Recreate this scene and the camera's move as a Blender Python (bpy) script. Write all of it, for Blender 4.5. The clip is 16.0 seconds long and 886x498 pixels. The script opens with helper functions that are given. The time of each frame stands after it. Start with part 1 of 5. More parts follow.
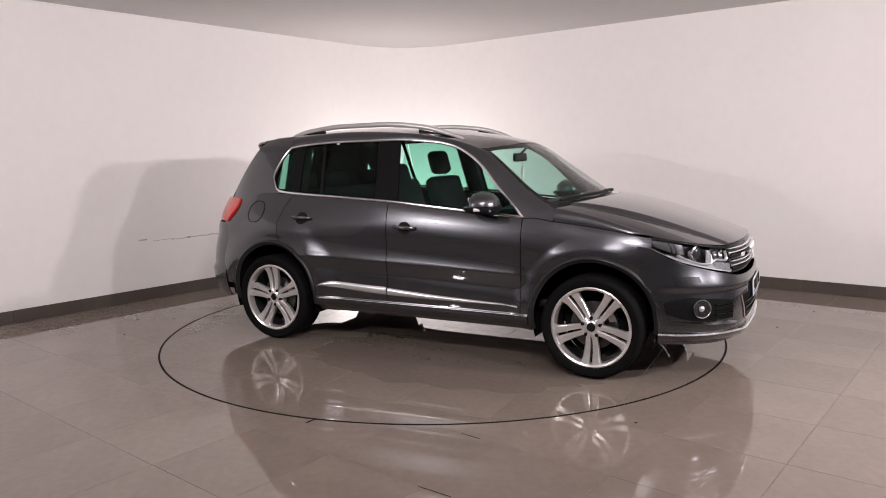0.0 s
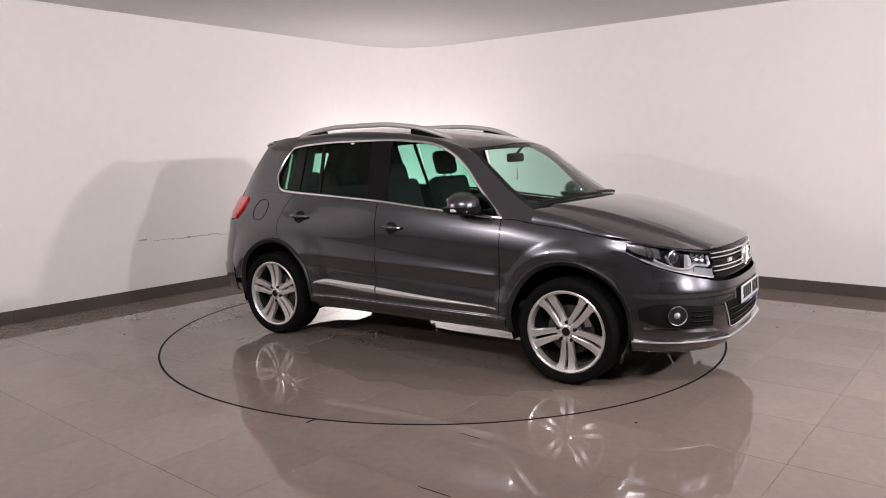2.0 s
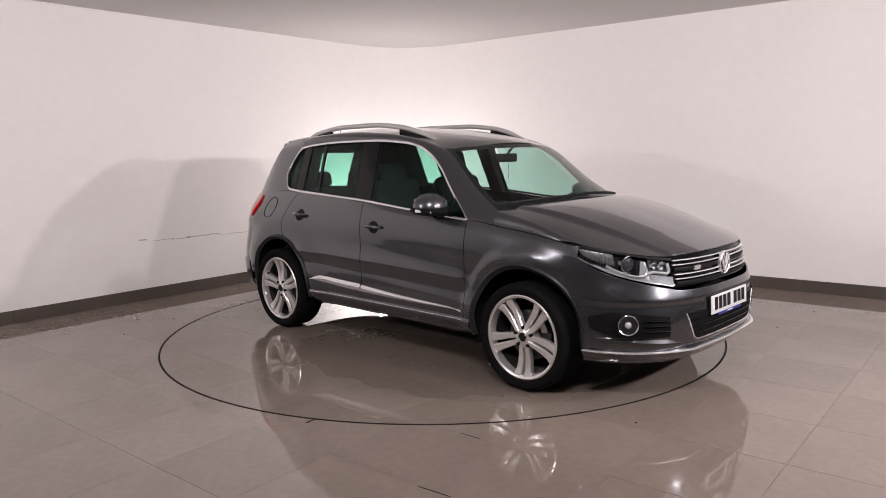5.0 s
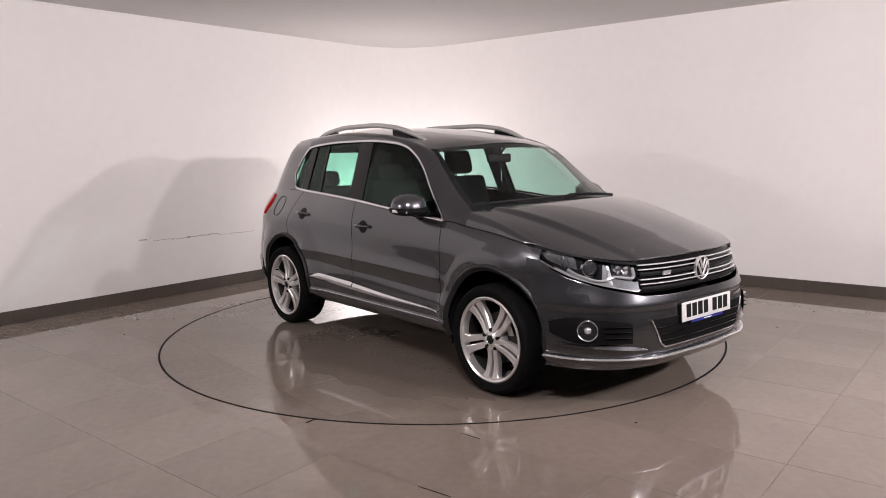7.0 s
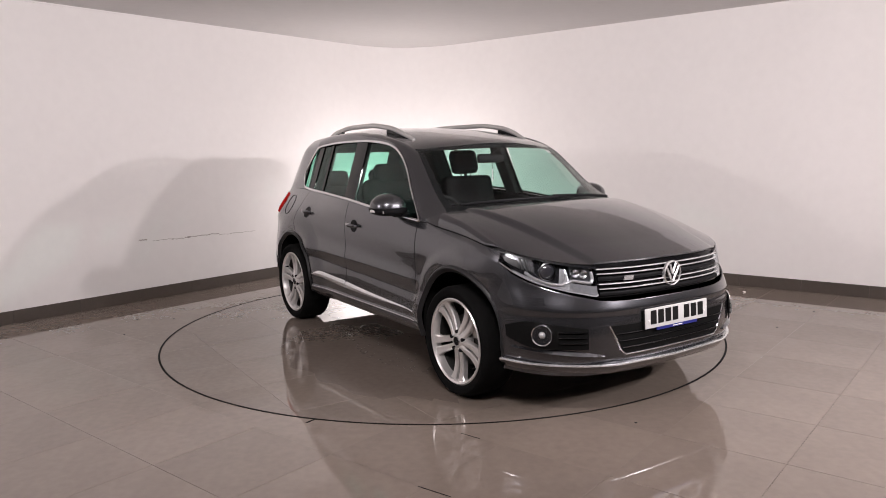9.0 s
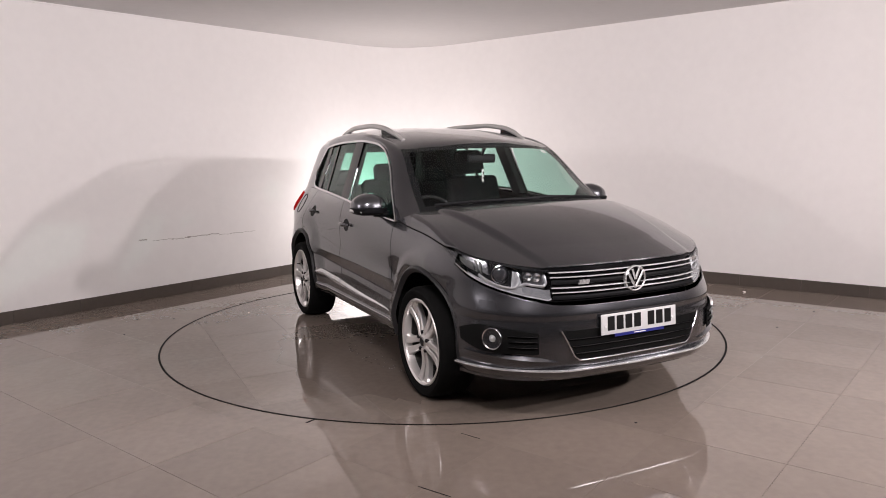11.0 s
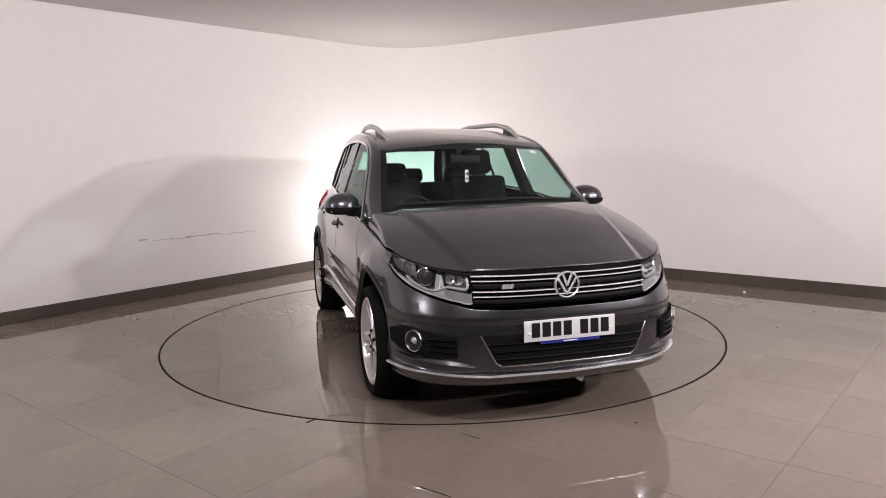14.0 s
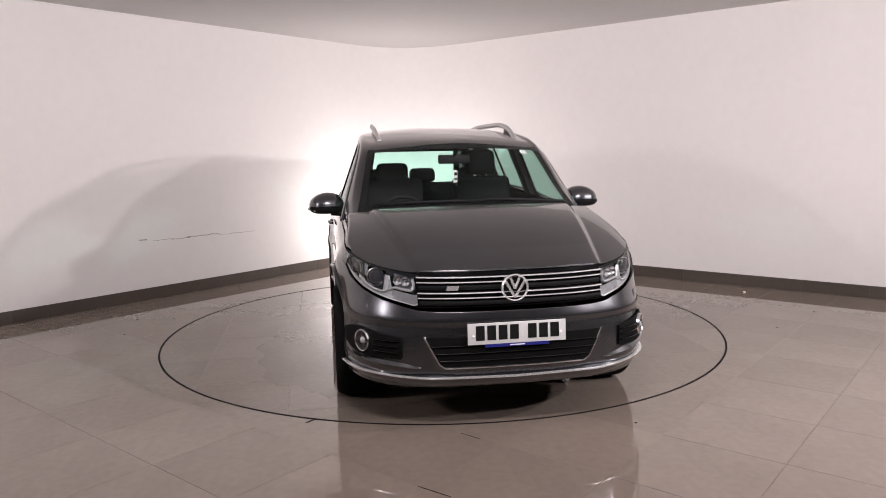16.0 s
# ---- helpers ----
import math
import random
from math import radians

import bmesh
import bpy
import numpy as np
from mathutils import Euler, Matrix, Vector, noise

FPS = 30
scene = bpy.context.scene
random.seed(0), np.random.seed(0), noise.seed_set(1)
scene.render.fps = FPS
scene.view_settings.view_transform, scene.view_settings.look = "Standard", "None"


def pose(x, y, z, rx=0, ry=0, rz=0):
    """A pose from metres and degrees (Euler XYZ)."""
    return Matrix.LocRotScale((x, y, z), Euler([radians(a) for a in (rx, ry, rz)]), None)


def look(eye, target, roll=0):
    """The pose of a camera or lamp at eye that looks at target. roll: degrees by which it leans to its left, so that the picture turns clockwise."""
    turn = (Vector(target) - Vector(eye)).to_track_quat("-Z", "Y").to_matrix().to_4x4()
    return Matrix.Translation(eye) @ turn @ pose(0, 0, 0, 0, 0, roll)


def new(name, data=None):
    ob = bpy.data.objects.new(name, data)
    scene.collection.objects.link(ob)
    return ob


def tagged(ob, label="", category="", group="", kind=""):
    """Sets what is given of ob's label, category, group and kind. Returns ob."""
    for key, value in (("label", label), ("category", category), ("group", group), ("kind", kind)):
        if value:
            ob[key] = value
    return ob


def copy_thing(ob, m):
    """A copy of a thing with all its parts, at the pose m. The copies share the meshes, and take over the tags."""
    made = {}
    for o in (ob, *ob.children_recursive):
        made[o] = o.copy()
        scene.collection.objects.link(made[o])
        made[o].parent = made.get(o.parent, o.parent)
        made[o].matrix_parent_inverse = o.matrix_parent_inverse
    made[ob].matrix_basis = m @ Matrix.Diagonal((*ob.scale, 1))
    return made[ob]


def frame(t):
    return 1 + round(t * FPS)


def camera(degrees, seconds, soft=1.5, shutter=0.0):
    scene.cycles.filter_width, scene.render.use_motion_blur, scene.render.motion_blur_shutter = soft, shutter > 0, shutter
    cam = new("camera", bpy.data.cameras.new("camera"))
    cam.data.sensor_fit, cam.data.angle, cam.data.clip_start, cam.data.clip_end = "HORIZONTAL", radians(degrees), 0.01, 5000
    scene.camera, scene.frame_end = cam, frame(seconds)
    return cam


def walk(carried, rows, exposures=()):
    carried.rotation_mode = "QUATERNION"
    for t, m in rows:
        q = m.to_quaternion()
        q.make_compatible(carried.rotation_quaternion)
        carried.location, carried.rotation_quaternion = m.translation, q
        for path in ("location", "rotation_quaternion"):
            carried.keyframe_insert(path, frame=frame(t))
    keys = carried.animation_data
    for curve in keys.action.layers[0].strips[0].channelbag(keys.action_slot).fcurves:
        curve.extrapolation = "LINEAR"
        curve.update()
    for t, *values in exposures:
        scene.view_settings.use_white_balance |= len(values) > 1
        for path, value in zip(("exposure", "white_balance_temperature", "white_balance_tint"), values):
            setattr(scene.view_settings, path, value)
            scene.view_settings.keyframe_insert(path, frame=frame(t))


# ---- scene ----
cam = camera(62.64, 16.0, soft=0.9)
ROLL = -1.047
_yaw, _pitch = radians(0.153), radians(-7.728)
EYE = Vector((0.0, -6.080, 1.487))
AIM = EYE + Vector((math.sin(_yaw) * math.cos(_pitch), math.cos(_yaw) * math.cos(_pitch), math.sin(_pitch)))
walk(cam, [(0.0, look(EYE, AIM, ROLL)), (16.0, look(EYE, AIM, ROLL))])
scene.view_settings.exposure = 0.0

# ---- light ----
world = bpy.data.worlds.new("world")
world.use_nodes = True
world.node_tree.nodes["Background"].inputs[0].default_value = (0.5, 0.5, 0.52, 1)
world.node_tree.nodes["Background"].inputs[1].default_value = 0.02
scene.world = world


def area_lamp(name, place, target, power, sx, sy, colour, spread=180):
    data = bpy.data.lights.new(name, "AREA")
    data.shape, data.size, data.size_y, data.energy, data.color = "RECTANGLE", sx, sy, power, colour
    data.spread = radians(spread)
    ob = new(name, data)
    ob.matrix_basis = look(place, target)
    return ob


WARM = (1.0, 0.914, 0.923)
# floods beside the camera, near the ceiling, and the upright light in the corner behind the car
area_lamp("flood_lamp", (4.7, -3.0, 2.30), (-2.6, 0.6, 1.2), 110, 0.14, 0.11, WARM)
area_lamp("flood_lamp", (3.7, -4.2, 2.30), (-2.6, 0.6, 1.2), 94, 0.14, 0.11, WARM)
area_lamp("flood_lamp", (-4.2, -3.8, 2.35), (0.2, 1.2, 1.2), 65, 0.14, 0.11, WARM)
# added fill above the camera that lifts both walls; no fixture known there
area_lamp("ceiling_lamp", (0.0, -4.4, 2.78), (0, 3.0, 1.5), 66, 0.9, 0.15, WARM, 130)
corner = bpy.data.lights.new("corner_lamp", "POINT")
corner.energy, corner.color, corner.shadow_soft_size = 70, (1.0, 0.935, 0.93), 0.14
new("corner_lamp", corner).location = (-0.68, 3.25, 0.66)

# ---- materials ----


def material(name, base, rough=0.5, metal=0.0, coat=0.0, scale=8.0, vary=0.12, bump=0.0, bump_scale=120.0, spec=0.5, stains=0.0,
             rough_vary=0.0, emit=0.0):
    m = bpy.data.materials.new(name)
    m.use_nodes = True
    nt = m.node_tree
    b = nt.nodes["Principled BSDF"]
    b.inputs["Roughness"].default_value = rough
    b.inputs["Metallic"].default_value = metal
    b.inputs["Coat Weight"].default_value = coat
    b.inputs["Coat Roughness"].default_value = 0.03
    b.inputs["Specular IOR Level"].default_value = spec
    co = nt.nodes.new("ShaderNodeTexCoord")
    n1 = nt.nodes.new("ShaderNodeTexNoise")
    n1.inputs["Scale"].default_value, n1.inputs["Detail"].default_value = scale, 6
    n2 = nt.nodes.new("ShaderNodeTexNoise")
    n2.inputs["Scale"].default_value, n2.inputs["Detail"].default_value = scale * 9, 4
    for n in (n1, n2):
        nt.links.new(co.outputs["Object"], n.inputs["Vector"])
    add = nt.nodes.new("ShaderNodeMath")
    add.operation = "ADD"
    nt.links.new(n1.outputs[0], add.inputs[0])
    nt.links.new(n2.outputs[0], add.inputs[1])
    ramp = nt.nodes.new("ShaderNodeMapRange")
    ramp.inputs[1].default_value, ramp.inputs[2].default_value = 0.6, 1.4
    ramp.inputs[3].default_value, ramp.inputs[4].default_value = 1 - vary, 1 + vary
    nt.links.new(add.outputs[0], ramp.inputs[0])
    mul = nt.nodes.new("ShaderNodeMixRGB")
    mul.blend_type = "MULTIPLY"
    mul.inputs[0].default_value = 1
    mul.inputs[1].default_value = (*base, 1)
    nt.links.new(ramp.outputs[0], mul.inputs[2])
    last = mul.outputs[0]
    if stains:
        info = nt.nodes.new("ShaderNodeObjectInfo")
        tone = nt.nodes.new("ShaderNodeMapRange")
        tone.inputs[3].default_value, tone.inputs[4].default_value = 1 - stains, 1 + stains
        nt.links.new(info.outputs["Random"], tone.inputs[0])
        m2 = nt.nodes.new("ShaderNodeMixRGB")
        m2.blend_type = "MULTIPLY"
        m2.inputs[0].default_value = 1
        nt.links.new(last, m2.inputs[1])
        nt.links.new(tone.outputs[0], m2.inputs[2])
        last = m2.outputs[0]
    nt.links.new(last, b.inputs["Base Color"])
    if rough_vary:
        rr = nt.nodes.new("ShaderNodeMapRange")
        rr.inputs[1].default_value, rr.inputs[2].default_value = 0.35, 0.7
        rr.inputs[3].default_value, rr.inputs[4].default_value = rough, rough + rough_vary
        nt.links.new(n1.outputs[0], rr.inputs[0])
        nt.links.new(rr.outputs[0], b.inputs["Roughness"])
    if bump:
        n3 = nt.nodes.new("ShaderNodeTexNoise")
        n3.inputs["Scale"].default_value, n3.inputs["Detail"].default_value = bump_scale, 3
        nt.links.new(co.outputs["Object"], n3.inputs["Vector"])
        bp = nt.nodes.new("ShaderNodeBump")
        bp.inputs["Strength"].default_value, bp.inputs["Distance"].default_value = bump, 0.002
        nt.links.new(n3.outputs[0], bp.inputs["Height"])
        nt.links.new(bp.outputs[0], b.inputs["Normal"])
    if emit:
        b.inputs["Emission Color"].default_value = (*base, 1)
        b.inputs["Emission Strength"].default_value = emit
    return m


def glass_material(name, tint, gloss=1.0, rough=0.0):
    """A thin pane: tinted light straight through, and a Fresnel mirror on top."""
    m = bpy.data.materials.new(name)
    m.use_nodes = True
    nt = m.node_tree
    nt.nodes.remove(nt.nodes["Principled BSDF"])
    out = nt.nodes["Material Output"]
    clear = nt.nodes.new("ShaderNodeBsdfTransparent")
    clear.inputs[0].default_value = (*tint, 1)
    shine = nt.nodes.new("ShaderNodeBsdfGlossy")
    shine.inputs["Roughness"].default_value = rough
    face = nt.nodes.new("ShaderNodeLayerWeight")
    face.inputs[0].default_value = 0.5
    power = nt.nodes.new("ShaderNodeMath")
    power.operation = "POWER"
    power.inputs[1].default_value = 5.0
    nt.links.new(face.outputs["Facing"], power.inputs[0])
    fres = nt.nodes.new("ShaderNodeMapRange")
    fres.inputs[3].default_value, fres.inputs[4].default_value = 0.018 * gloss, 0.6 * gloss
    nt.links.new(power.outputs[0], fres.inputs[0])
    mix = nt.nodes.new("ShaderNodeMixShader")
    nt.links.new(fres.outputs[0], mix.inputs[0])
    nt.links.new(clear.outputs[0], mix.inputs[1])
    nt.links.new(shine.outputs[0], mix.inputs[2])
    nt.links.new(mix.outputs[0], out.inputs[0])
    return m


WALL = material("wall_paint", (0.80, 0.775, 0.765), 0.75, scale=1.2, vary=0.025, bump=0.08, bump_scale=60)
# for the unseen closing walls: dark to keep the car's reflections dark
BACK = material("grey_wall_paint", (0.15, 0.145, 0.142), 0.8, scale=1.2, vary=0.05)
# ceiling base kept below the wall's to imitate its lack of direct light
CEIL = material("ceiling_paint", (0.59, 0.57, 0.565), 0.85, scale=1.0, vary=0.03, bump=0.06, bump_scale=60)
TILE = material("floor_tile", (0.202, 0.166, 0.142), 0.020, scale=2.2, vary=0.11, bump=0.010, bump_scale=14, stains=0.05, rough_vary=0.025)
TABLE_TILE = material("turntable_tile", (0.188, 0.155, 0.132), 0.016, scale=2.6, vary=0.11, bump=0.010, bump_scale=14, stains=0.05, rough_vary=0.020)
WET_TILE = material("wet_tile", (0.160, 0.131, 0.112), 0.008, scale=2.6, vary=0.12, bump=0.006, bump_scale=9, spec=0.6, rough_vary=0.008)
GROUT = material("grout", (0.140, 0.112, 0.092), 0.85, vary=0.2)
SKIRT = material("skirting_tile", (0.085, 0.070, 0.060), 0.30, scale=3, vary=0.10, stains=0.05)
RUBBER = material("black_rubber", (0.005, 0.005, 0.005), 0.7, spec=0.06, vary=0.2)
TYRE = material("tyre_rubber", (0.005, 0.005, 0.005), 0.82, spec=0.06, scale=20, vary=0.25, bump=0.2, bump_scale=200)
PAINT = material("grey_metallic_paint", (0.089, 0.0905, 0.100), 0.265, metal=0.9, coat=1.0, scale=300, vary=0.05)
# body-coloured lips, with the dark floor's reflection put into their base colour
ARCH = material("arch_paint", (0.014, 0.014, 0.015), 0.38, spec=0.3, scale=40, vary=0.05)
PLASTIC = material("black_plastic", (0.007, 0.007, 0.008), 0.5, spec=0.12, scale=60, vary=0.2)
GLOSS = material("black_gloss", (0.004, 0.004, 0.0045), 0.13, spec=0.22, vary=0.1)
CHROME = material("chrome", (0.84, 0.84, 0.86), 0.16, metal=1.0, scale=30, vary=0.03)
SATIN = material("satin_aluminium", (0.62, 0.61, 0.60), 0.28, metal=1.0, scale=40, vary=0.05)
ALLOY = material("silver_alloy", (0.74, 0.72, 0.71), 0.28, metal=0.75, coat=0.5, scale=40, vary=0.05)
RAIL = material("silver_anodised", (0.55, 0.54, 0.53), 0.34, metal=0.6, scale=40, vary=0.05)
BAR = material("bright_chrome", (0.80, 0.80, 0.81), 0.24, metal=0.75, scale=90, vary=0.15)
DISC = material("brake_disc", (0.10, 0.098, 0.095), 0.40, metal=0.9, scale=30, vary=0.2)
UNDER = material("underbody", (0.005, 0.005, 0.005), 0.9, spec=0.1, scale=12, vary=0.3)
CLOTH = material("seat_cloth", (0.010, 0.010, 0.011), 0.85, spec=0.2, scale=50, vary=0.2, bump=0.04, bump_scale=300)
TRIM = material("interior_trim", (0.008, 0.008, 0.009), 0.6, spec=0.25, scale=60, vary=0.15)
PLATE = material("plate_white", (0.54, 0.54, 0.54), 0.35, vary=0.03)
INK = material("plate_black", (0.008, 0.008, 0.008), 0.6, vary=0.05, spec=0.1)
BLUE = material("dealer_blue", (0.010, 0.015, 0.16), 0.4, vary=0.05)
PAPER = material("tag_white", (0.75, 0.75, 0.74), 0.5, vary=0.05)
RED = material("red_lens", (0.55, 0.010, 0.008), 0.08, coat=1.0, vary=0.1)
AMBER = material("clear_lens", (0.50, 0.49, 0.48), 0.15, coat=1.0, vary=0.1)
LAMP_DARK = material("lamp_housing", (0.06, 0.06, 0.065), 0.18, metal=0.7, scale=40, vary=0.3)
LAMP_SILVER = material("lamp_reflector", (0.60, 0.60, 0.61), 0.26, metal=0.6, scale=60, vary=0.1)
FACET = material("faceted_reflector", (0.16, 0.16, 0.17), 0.28, metal=0.7, scale=60, vary=0.3, bump=0.5, bump_scale=55)
RIBBED = material("ribbed_lens", (0.36, 0.36, 0.37), 0.25, metal=0.5, scale=40, vary=0.2, bump=0.6, bump_scale=90)
FOG_BOWL = material("fog_reflector", (0.34, 0.34, 0.35), 0.22, metal=0.8, scale=60, vary=0.25, bump=0.35, bump_scale=70)
LENS = material("projector_lens", (0.03, 0.03, 0.035), 0.02, coat=1.0, vary=0.05)
SCUFF = material("scuffed_plaster", (0.42, 0.39, 0.37), 0.9, scale=20, vary=0.3)
WINDOW = glass_material("tinted_glass", (0.68, 0.86, 0.80))
REAR_WINDOW = glass_material("rear_tinted_glass", (0.625, 0.795, 0.74))
SCREEN = glass_material("windscreen_glass", (0.96, 0.985, 0.978))
COVER = glass_material("lamp_cover", (0.95, 0.96, 0.97))
DROP = glass_material("rain_bead", (0.90, 0.91, 0.92), 2.2)
WATER = glass_material("water", (0.93, 0.94, 0.95), 1.6)

# ---- building helpers ----


def part(name, bm, mat, parent=None, label="", smooth=35):
    me = bpy.data.meshes.new(name)
    bmesh.ops.recalc_face_normals(bm, faces=bm.faces)
    bm.to_mesh(me)
    bm.free()
    for poly in me.polygons:
        poly.use_smooth = bool(smooth)
    if smooth:
        me.set_sharp_from_angle(angle=radians(smooth))
    me.materials.append(mat)
    ob = new(name, me)
    if parent:
        ob.parent = parent
    if label:
        tagged(ob, label)
    return ob


def mirrored(ob, parent=None):
    """The same part on the other side of the car."""
    me = ob.data.copy()
    me.transform(Matrix.Diagonal((1, -1, 1, 1)))
    me.flip_normals()
    o = new(ob.name, me)
    o.parent = parent or ob.parent
    if "label" in ob:
        o["label"] = ob["label"]
    return o


def smooth_curve(*pts):
    """A smooth function through the points (a, b), a rising."""
    a = [q[0] for q in pts]
    b = [q[1] for q in pts]
    n = len(a)
    d = [(b[i + 1] - b[i]) / (a[i + 1] - a[i]) for i in range(n - 1)]
    t = [d[0]] + [0 if d[i - 1] * d[i] <= 0 else 2 * d[i - 1] * d[i] / (d[i - 1] + d[i]) for i in range(1, n - 1)] + [d[-1]]

    def at(x):
        if x <= a[0]:
            return b[0] + (x - a[0]) * t[0]
        if x >= a[-1]:
            return b[-1] + (x - a[-1]) * t[-1]
        i = next(k for k in range(n - 1) if x <= a[k + 1])
        h = a[i + 1] - a[i]
        s = (x - a[i]) / h
        return (b[i] * (1 + 2 * s) * (1 - s) ** 2 + t[i] * h * s * (1 - s) ** 2
                + b[i + 1] * s * s * (3 - 2 * s) + t[i + 1] * h * s * s * (s - 1))
    return at


def sheet(f, nu, nv, thick=0.0):
    """A grid over u, v in 0..1, with the thickness given."""
    bm = bmesh.new()
    vs = [[bm.verts.new(f(i / nu, j / nv)) for j in range(nv + 1)] for i in range(nu + 1)]
    for i in range(nu):
        for j in range(nv):
            bm.faces.new((vs[i][j], vs[i + 1][j], vs[i + 1][j + 1], vs[i][j + 1]))
    bmesh.ops.remove_doubles(bm, verts=bm.verts, dist=1e-5)
    if thick:
        thicken(bm, thick)
    return bm


def thicken(bm, thick, heart=(0.2, 0.0, 0.7)):
    """Give an open sheet its thickness, inwards, to the side of heart."""
    bmesh.ops.recalc_face_normals(bm, faces=bm.faces)
    if sum((f.calc_center_median() - Vector(heart)).dot(f.normal) * f.calc_area() for f in bm.faces) < 0:
        bmesh.ops.reverse_faces(bm, faces=bm.faces)
    bm.normal_update()
    twin = {v: bm.verts.new(v.co - v.normal * thick) for v in list(bm.verts)}
    rim = [(e.verts[0], e.verts[1]) for e in bm.edges if e.is_boundary]
    for f in list(bm.faces):
        bm.faces.new([twin[v] for v in reversed(f.verts)])
    for a, b in rim:
        bm.faces.new((a, b, twin[b], twin[a]))


def box(bm, centre, size, bevel=0.0, m=None):
    r = bmesh.ops.create_cube(bm, size=1, matrix=(m or Matrix()) @ Matrix.Translation(centre) @ Matrix.Diagonal((*size, 1)))
    if bevel:
        es = list({e for v in r["verts"] for e in v.link_edges})
        bmesh.ops.bevel(bm, geom=es, offset=bevel, segments=3, profile=0.5, affect="EDGES")
    return bm


def tube(bm, pts, ra, rb=None, n=8, closed=False, up=(0, 0, 1)):
    """A bar of oval section along pts: ra across, rb along up; each may be a list."""
    pts = [Vector(q) for q in pts]
    k = len(pts)
    ra = ra if isinstance(ra, list) else [ra] * k
    rb = ra if rb is None else rb if isinstance(rb, list) else [rb] * k
    rings = []
    for i, q in enumerate(pts):
        a, b = (pts[i - 1], pts[(i + 1) % k]) if closed else (pts[max(i - 1, 0)], pts[min(i + 1, k - 1)])
        w = (b - a).normalized()
        s = w.cross(Vector(up))
        s = s.normalized() if s.length > 1e-4 else Vector((0, 1, 0))
        o = s.cross(w).normalized()
        rings.append([bm.verts.new(q + s * ra[i] * math.cos(j * math.tau / n) + o * rb[i] * math.sin(j * math.tau / n)) for j in range(n)])
    for i in range(k if closed else k - 1):
        a, b = rings[i], rings[(i + 1) % k]
        for j in range(n):
            bm.faces.new((a[j], a[(j + 1) % n], b[(j + 1) % n], b[j]))
    if not closed:
        bm.faces.new(rings[0][::-1])
        bm.faces.new(rings[-1])
    return bm


def lathe(bm, profile, n=48, m=None, closed=False):
    """profile (radius, along y) turned round the y axis."""
    m = m or Matrix()
    rings = []
    for j in range(n):
        a = j * math.tau / n
        rings.append([bm.verts.new(m @ Vector((r * math.cos(a), y, r * math.sin(a)))) for r, y in profile])
    k = len(profile)
    for j in range(n):
        a, b = rings[j], rings[(j + 1) % n]
        for i in range(k if closed else k - 1):
            bm.faces.new((a[i], a[(i + 1) % k], b[(i + 1) % k], b[i]))
    return bm


def prism(bm, poly, y0, y1, m=None, inset=0.0):
    """A polygon in x, z, from y0 to y1; the y0 face is drawn in by inset."""
    m = m or Matrix()
    c = Vector((sum(q[0] for q in poly) / len(poly), sum(q[1] for q in poly) / len(poly)))
    a = []
    for q in poly:
        v = Vector(q)
        d = (c - v)
        v = v + d.normalized() * min(inset, d.length)
        a.append(bm.verts.new(m @ Vector((v.x, y0, v.y))))
    b = [bm.verts.new(m @ Vector((q[0], y1, q[1]))) for q in poly]
    bm.faces.new(a)
    bm.faces.new(b[::-1])
    n = len(poly)
    for i in range(n):
        bm.faces.new((a[i], b[i], b[(i + 1) % n], a[(i + 1) % n]))
    return bm


# ---- the showroom: two walls meeting in a rounded corner, tiled floor, plain ceiling ----
H = 2.88
DL, DR = Vector((math.cos(radians(50.6)), math.sin(radians(50.6)), 0)), Vector((math.cos(radians(-38.8)), math.sin(radians(-38.8)), 0))
CORNER = Vector((-0.50, 4.50, 0))
LONG, BEND = 11.6, 1.05


def wall_line(s):
    """A point of the wall's face and its normal into the room; s runs from the left wall's far end."""
    a, b = CORNER - DL * BEND, CORNER + DR * BEND
    left = LONG - BEND
    arc = 1.62 * BEND
    if s < left:
        return a - DL * (left - s), Vector((DL.y, -DL.x, 0))
    if s > left + arc:
        return b + DR * (s - left - arc), Vector((-DR.y, DR.x, 0)) * -1
    q = (s - left) / arc
    p = a * (1 - q) ** 2 + CORNER * 2 * q * (1 - q) + b * q * q
    d = ((CORNER - a) * (1 - q) + (b - CORNER) * q).normalized()
    return p, Vector((d.y, -d.x, 0))


S_END = 2 * (LONG - BEND) + 1.62 * BEND
S_BEND0, S_BEND1 = LONG - BEND, LONG - BEND + 1.62 * BEND


def wall_strip(name, s0, s1, n, z0, z1, t0, t1, mat, parent=None):
    bm = bmesh.new()
    rows = []
    for i in range(n + 1):
        p, q = wall_line(s0 + (s1 - s0) * i / n)
        rows.append([bm.verts.new((*(p + q * t).xy, z)) for t, z in ((t1, z0), (t1, z1), (t0, z1), (t0, z0))])
    for a, b in zip(rows, rows[1:]):
        for j in range(4):
            bm.faces.new((a[j], a[(j + 1) % 4], b[(j + 1) % 4], b[j]))
    bm.faces.new(rows[0])
    bm.faces.new(rows[-1][::-1])
    return part(name, bm, mat, parent, smooth=30)


tagged(wall_strip("wall_curved", 0, S_END, 160, 0, H, -0.15, 0.0, WALL), "smooth white plastered wall with a rounded corner", "wall", kind="structure")

